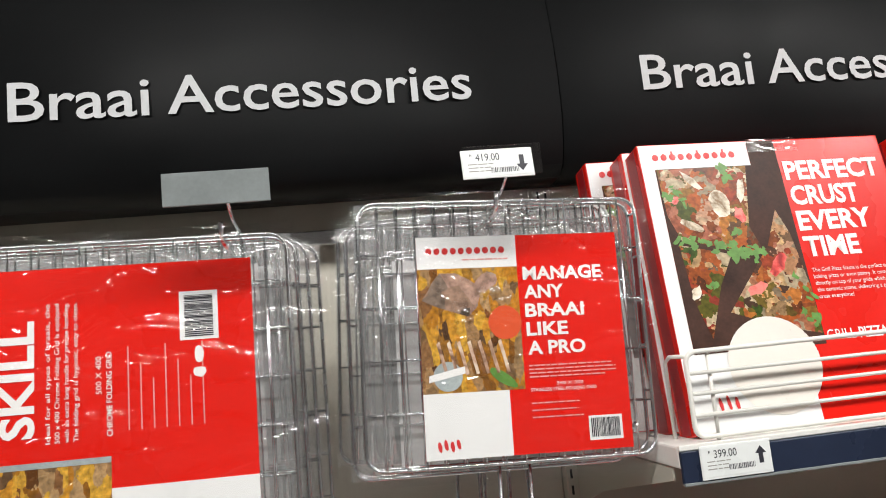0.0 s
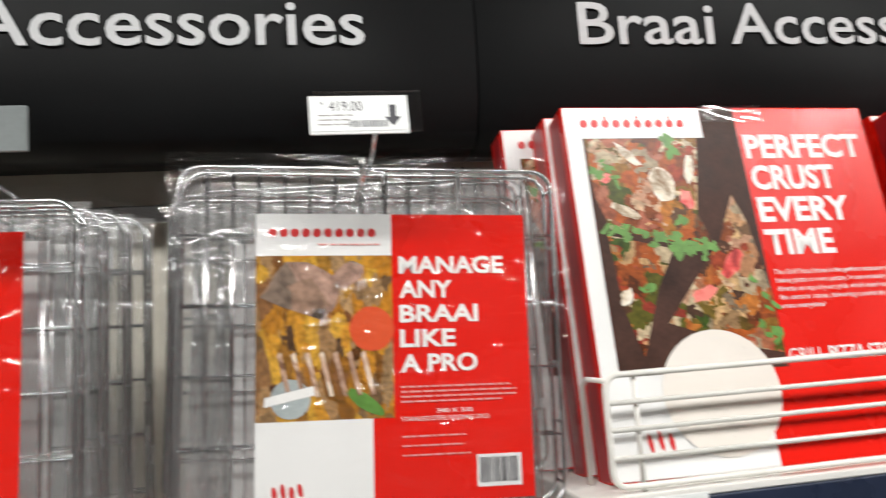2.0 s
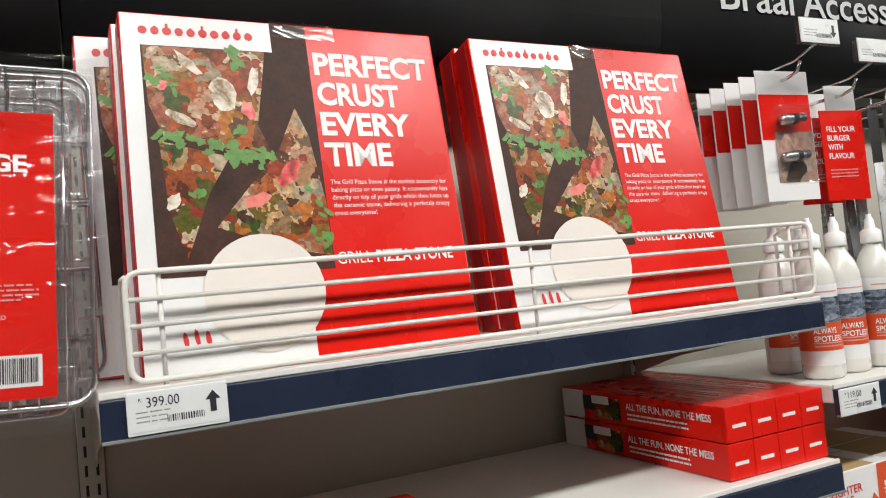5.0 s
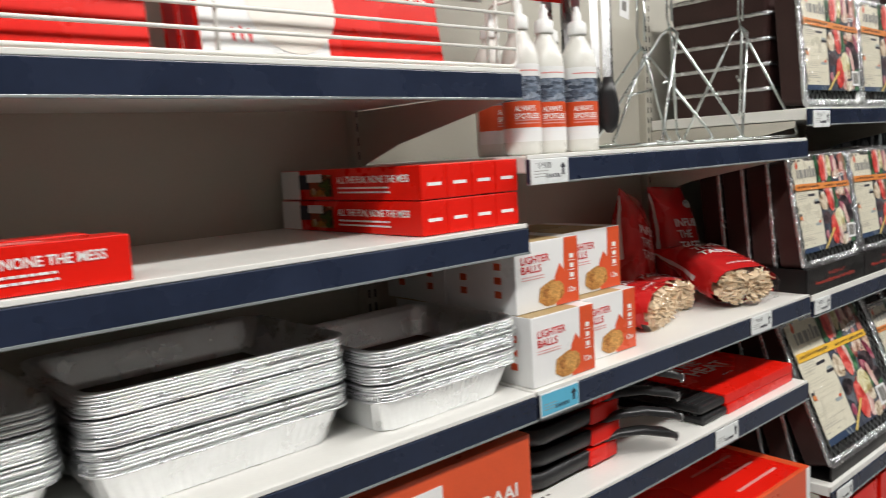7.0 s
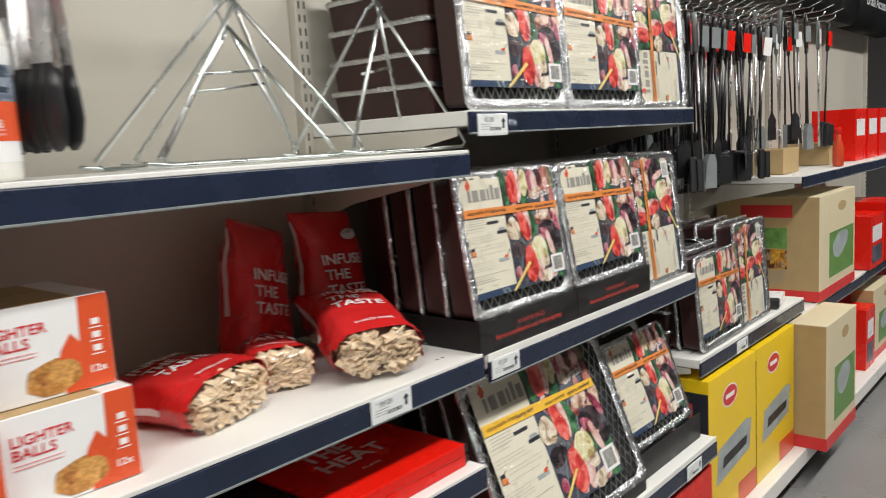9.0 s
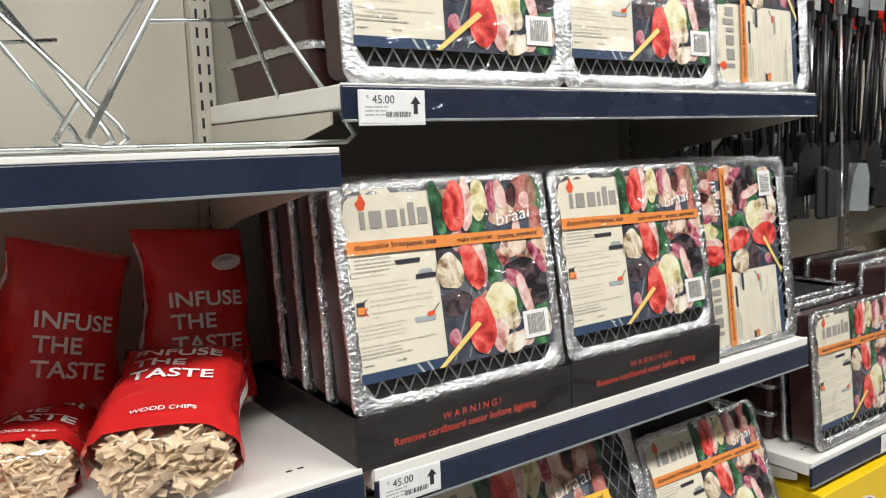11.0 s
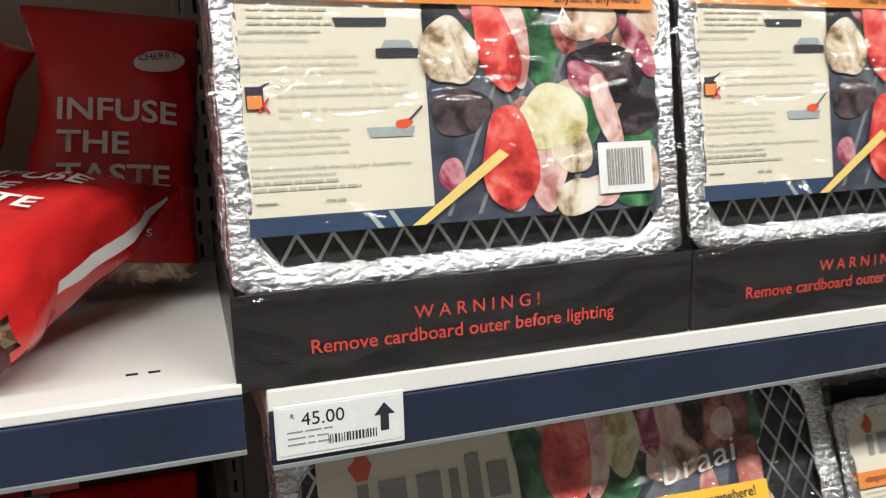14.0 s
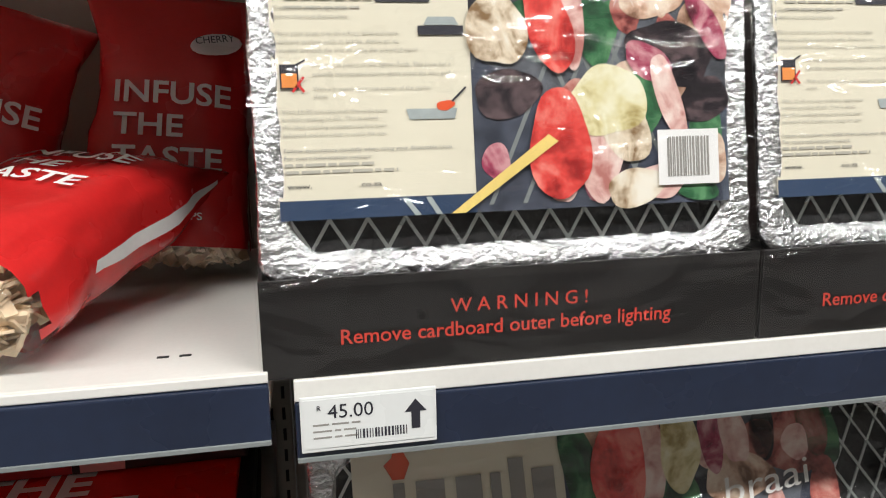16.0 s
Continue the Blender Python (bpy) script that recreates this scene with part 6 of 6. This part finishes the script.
def griddle_plate(m, label):
    t = thing("griddle_plate", label, "griddle plate", m, "griddle plates")
    part("plate", slab(0, 0, 0, 0.44, 0.30, 0.018, 0.006), "castiron", t)
    bm = None
    for k in range(16):
        bm = slab(0.004, 0.02 + 0.016 * k, 0.017, 0.095, 0.027 + 0.016 * k, 0.021, bm=bm)
    part("ribs", bm, "castiron", t)
    part("card_sleeve", slab(0.10, -0.002, -0.0005, 0.425, 0.302, 0.0225, 0.002), "red", t, "red card sleeve with white words")
    for k, (word, wd) in enumerate((("RAISE", 0.185), ("THE", 0.110), ("HEAT", 0.155))):
        ob = lettering(t, word, 0.185, 0.225 - 0.055 * k, 0.042, 0, "print", wd, bold=0.03)
        for v in ob.data.vertices:
            v.co = (v.co.x, v.co.z, 0.0232)
    ob = lettering(t, "PLATE", 0.235, 0.075, 0.008, 0, "print", 0.045)
    for v in ob.data.vertices:
        v.co = (v.co.x, v.co.z, 0.0232)
    return t


for k in range(2):
    griddle_plate(pose(1.548 - 0.006 * k, 0.022 + 0.004 * k, S4 + 0.001 + 0.024 * k, 0, 0, 1 - k), "black griddle plate in a red sleeve, stacked flat")
# added block: shade on the back of the plates' sleeves, put into colour
t = thing("sleeved_box", "added dark block for the shaded back of the griddle sleeves", "box", pose(1.600, 0.235, S4 + 0.049))
part("body", slab(0, 0, 0, 0.375, 0.19, 0.105, 0.003), "brownboard", t)
part("sleeve", slab(0.02, -0.0008, 0.002, 0.215, 0.188, 0.106), "darkred", t, "shaded griddle sleeve put in as a deeper red")
part("pink_strip", slab(0.222, -0.0008, 0.002, 0.262, 0.0, 0.104), "faint", t, "text line of the griddle sleeve as a pink strip")

# cartons on the base shelves
for i, (x, w, h) in enumerate(((1.03, 0.44, 0.40), (1.49, 0.45, 0.40))):
    t = carton(x, -0.03, 0.139, w, 0.42, h, "orangered", "large orange and red braai carton on the base shelf", "base cartons")
    part("white_edge", slab(w - 0.02, -0.0007, 0.002, w + 0.0007, 0.40, h - 0.002), "white", t)
    part("red_top", slab(0.02, 0.01, h - 0.0004, w - 0.03, 0.40, h + 0.0008), "red", t)
    bm = None
    for k in range(5):
        bm = slab(w * 0.45 + 0.03 * (k % 2), 0.05 + 0.06 * k, h + 0.0009, w * 0.85, 0.058 + 0.06 * k, h + 0.0013, bm=bm)
    part("top_print", bm, "faint", t)
    lettering(t, "BRAAI", 0.06, h - 0.10, 0.045, -0.0012, "print", 0.16, bold=0.02)
for i, x in enumerate((2.03, 2.36, 2.69)):
    t = carton(x, -0.045, 0.139, 0.30, 0.40, 0.245, "red", "red braai carton under the low shelf", "base cartons")
    part("photograph", ink(0.03, 0.04, 0.14, 0.15, -0.0002), "chicken", t)
    part("top_mark", ink(0.17, 0.10, 0.26, 0.14, -0.0002), "print", t, "plain white brand bar")
    part("small_print", small_print(0.17, 0.085, 0.27, 4, -0.0002, 0.010, 0.004, 3), "faint", t)
for i, x in enumerate((0.03, 0.36, 0.69, -0.60)):
    carton(x, -0.02, 0.139, 0.30, 0.40, 0.30, "red", "red product carton on the base shelf", "base cartons")

# trays on the shelf over the yellow cartons
for x, z in ((3.075, 0.0), ):
    copy_thing(first, pose(x, 0.012, 0.684, -5, 0, 0))
    copy_thing(back_tray, pose(x, 0.085, 0.684, -4, 0, 0))
copy_thing(first, pose(3.70, 0.020, 0.684, -4, 0, 0) @ pose(0, 0, 0, 0, -90, 0))
for k in range(1, 4):
    copy_thing(back_tray, pose(3.70, 0.020 + 0.066 * k, 0.684, -3, 0, 0) @ pose(0, 0, 0, 0, -90, 0))
for k in range(5):
    copy_thing(back_tray, pose(3.06, 0.110, 0.746 + 0.060 * k, -90, 0, 0))
t = thing("black_tray_pack", "black pack with a white label lying on the shelf", "pack", pose(3.76, 0.01, 0.684, 0, 0, 10))
part("pack", slab(0, 0, 0, 0.16, 0.20, 0.035, 0.006), "black", t)
part("label", slab(0.03, -0.001, 0.004, 0.155, 0.18, 0.0365, 0.004), "white", t)


def yellow_carton(x, label):
    t = thing("yellow_carton", label, "box", pose(x, -0.02, 0.139), "yellow cartons")
    w, d, h = 0.395, 0.40, 0.475
    part("body", slab(0, 0, 0, w, d, h, 0.002), "yellow", t)
    part("black_side", slab(-0.0007, 0.002, 0.002, -0.0001, d - 0.002, h - 0.04), "ink", t)
    part("side_oval", slab(-0.0014, 0.05, h - 0.12, -0.0008, 0.14, h - 0.075, 0.0002), "redtext", t, "red brand oval")
    part("oval_edge", blob(0.165, h - 0.085, 0.062, 0.036, 0, -0.0004, None, 28, 0.0), "print", t)
    part("oval", blob(0.165, h - 0.085, 0.057, 0.031, 0, -0.0008, None, 28, 0.0), "redtext", t, "plain red brand oval")
    part("oval_bar", ink(0.130, h - 0.092, 0.20, h - 0.078, -0.0009), "print", t)
    part("grill_picture", poly([(0.05, 0.13), (0.33, 0.16), (0.35, 0.26), (0.30, 0.27), (0.07, 0.24)], -0.0004), "sky", t, "picture of a grey gas grill")
    part("grill_hood", poly([(0.10, 0.17), (0.30, 0.185), (0.31, 0.215), (0.11, 0.205)], -0.0008), "black", t)
    part("red_base", ink(0.23, 0.002, w - 0.002, 0.075, -0.0004), "orangered", t)
    return t


yellow_carton(3.035, "tall yellow grill carton with a red brand oval")
yellow_carton(3.440, "tall yellow grill carton beside another")


def beige_carton(x, y, z, w, d, h, label, turn=0.0):
    t = thing("beige_carton", label, "box", pose(x, y, z, 0, 0, turn), "beige cartons")
    part("body", slab(0, 0, 0, w, d, h, 0.003), "beige", t)
    part("kraft_side", slab(-0.0008, 0.003, 0.003, -0.0001, d - 0.003, h - 0.003), "kraft", t)
    part("red_base", slab(-0.0016, -0.0016, 0.0, w, d, h * 0.10), "redtext", t)
    part("lawn_picture", ink(w * 0.25, h * 0.18, w * 0.95, h * 0.62, -0.0002), "grass", t, "picture of a green lawn")
    part("grill_picture", blob(w * 0.55, h * 0.48, w * 0.22, h * 0.12, 10, -0.0008, None, 14, 0.15), "sky", t)
    part("top_emblem", blob(w * 0.6, h * 0.85, w * 0.12, h * 0.05, 0, -0.0006, None, 14, 0.0), "kraft", t)
    bm = slab(-0.0016, d * 0.25, h * 0.80, -0.0009, d * 0.75, h * 0.92)
    part("side_emblem", bm, "redtext", t, "dark red plain brand emblem")
    part("side_lawn", slab(-0.0016, d * 0.30, h * 0.50, -0.0009, d * 0.72, h * 0.70), "grass", t)
    part("side_food", slab(-0.0016, d * 0.30, h * 0.30, -0.0009, d * 0.72, h * 0.49), "chicken", t)
    bm = None
    for k in range(6):
        bm = slab(-0.0016, d * 0.32, h * (0.27 - 0.022 * k), -0.0009, d * (0.70 - 0.05 * (k % 3)), h * (0.275 - 0.022 * k), bm=bm)
    part("side_print", bm, "greyink", t)


beige_carton(3.85, -0.13, 0.139, 0.42, 0.55, 0.475, "tall beige braai carton with a lawn picture")
beige_carton(4.20, -0.01, 0.624, 0.55, 0.42, 0.43, "beige braai carton with a lawn picture on a shelf")
beige_carton(5.15, -0.01, 0.139, 0.45, 0.42, 0.36, "beige braai carton further along the shelving")
for i, (x, z, w, h) in enumerate(((5.02, 0.624, 0.28, 0.26), (5.34, 0.624, 0.30, 0.30), (5.65, 0.624, 0.28, 0.24), (5.65, 0.139, 0.30, 0.34), (4.95, 0.139, 0.18, 0.30))):
    t = carton(x, -0.02, z, w, 0.36, h, "red", "red product carton further along the shelving", "far red cartons")
    part("white_patch", ink(0.03, h * 0.5, w * 0.8, h * 0.8, -0.0002), "white", t)
    part("dark_patch", ink(0.03, h * 0.1, w * 0.8, h * 0.42, -0.0002), "kebab", t)


# ---- hanging utensils ----
def utensil(m, kind, L):
    names = {"spatula": "black nylon spatula", "brush": "black grill brush", "fork": "steel braai fork", "basting": "grey basting brush"}
    t = thing(kind if kind != "basting" else "basting_brush", names[kind] + " hanging on a prong", "utensil", m, "hanging utensils")
    part("handle", wire([(0, 0, 0), (0, 0, -0.02), (0, 0, -0.12)], 0.0085, 10), "black" if kind != "fork" else "slate", t, smooth=True)
    part("shaft", wire([(0, 0, -0.12), (0, 0, -L + 0.10)], 0.0042, 8), "steel" if kind == "fork" else "black", t, smooth=True)
    if kind == "spatula":
        part("blade", loft([[(sx * hw, sy * 0.002, z) for sx, sy in ((-1, -1), (1, -1), (1, 1), (-1, 1))] for hw, z in ((0.010, -L + 0.11), (0.038, -L + 0.085), (0.042, -L))], None, True, True), "black", t)
    elif kind == "brush":
        part("head", slab(-0.04, -0.012, -L, 0.04, 0.010, -L + 0.11, 0.006), "black", t)
        part("bristles", slab(-0.036, -0.030, -L + 0.004, 0.036, -0.0125, -L + 0.10, 0.003), "castiron", t)
    elif kind == "fork":
        for s in (-1, 1):
            part("prong", wire([(0, 0, -L + 0.10), (s * 0.012, 0, -L + 0.085), (s * 0.013, 0, -L)], 0.003, 8), "steel", t, smooth=True)
    else:
        part("head", loft([[(sx * hw, sy * 0.009, z) for sx, sy in ((-1, -1), (1, -1), (1, 1), (-1, 1))] for hw, z in ((0.012, -L + 0.11), (0.022, -L + 0.08), (0.026, -L))], None, True, True), "slate", t)
    part("hang_loop", wire([(0.008 * math.cos(a), 0, 0.009 + 0.010 * math.sin(a)) for a in (math.tau * i / 10 for i in range(10))], 0.0018, 6, True), "wire", t)
    part("card_tag", slab(-0.018, -0.011, -0.10, 0.020, -0.0095, -0.035), {"fork": "white", "basting": "slate", "spatula": "slate"}.get(kind, "red"), t, "small printed tag")
    return t


rnd = random.Random(21)
protos = {k: None for k in ("spatula", "brush", "fork", "basting")}
kinds = ("brush", "spatula", "brush", "fork", "spatula", "basting", "spatula", "brush", "spatula")
for c in range(13):
    x = 3.06 + 0.072 * c
    hook(x, 1.72, 0.34, group="utensil hooks")
    kd = kinds[c % 9]
    for r in range(5):
        m = pose(x + rnd.uniform(-0.012, 0.012), 0.105 + 0.062 * r, 1.705, rnd.uniform(-3, 3), rnd.uniform(-5, 5), rnd.uniform(-25, 25))
        if protos[kd] is None:
            protos[kd] = utensil(m, kd, 0.55 if kd != "spatula" else 0.50)
        else:
            copy_thing(protos[kd], m)
for c in range(5):
    x = 4.10 + 0.17 * c
    hook(x, 1.80, 0.34, group="utensil hooks")
    kd = ("fork", "spatula", "basting", "fork", "brush")[c]
    for r in range(3):
        copy_thing(protos[kd], pose(x + rnd.uniform(-0.02, 0.02), 0.115 + 0.09 * r, 1.785, 0, rnd.uniform(-6, 6), rnd.uniform(-25, 25)))


for c in range(44):
    copy_thing(protos[("brush", "brush", "spatula", "basting")[c % 4]], pose(3.05 + 0.0235 * c, 0.395 - 0.05 * (c % 2), 1.78 - 0.06 * (c % 3), 0, rnd.uniform(-4, 4), rnd.uniform(-15, 15)))


def sauce_bottle(x, y, z):
    t = thing("sauce_bottle", "small bottle of red sauce with a red cap", "bottle", pose(x, y, z))
    part("glass", lathe([(0.020, 0.0), (0.023, 0.004), (0.023, 0.085), (0.012, 0.115), (0.010, 0.14)], 18), "sauce", t, smooth=True)
    part("cap", lathe([(0.012, 0.14), (0.0125, 0.165), (0.011, 0.167)], 16), "red", t, smooth=True)


sauce_bottle(4.62, 0.03, 1.152)
for i, (x, w) in enumerate(((4.10, 0.20), (4.75, 0.16))):
    carton(x, 0.10, 1.152, w, 0.2, 0.10, "kraft", "low brown card box on the shelf", "small boxes")
for i, x in enumerate((5.05, 5.3, 5.55)):
    t = carton(x, 0.06, 1.152, 0.2, 0.2, 0.25, "red", "red hanging product pack further along", "far red packs")
    part("patch", ink(0.02, 0.12, 0.18, 0.2, -0.0002), "white", t)
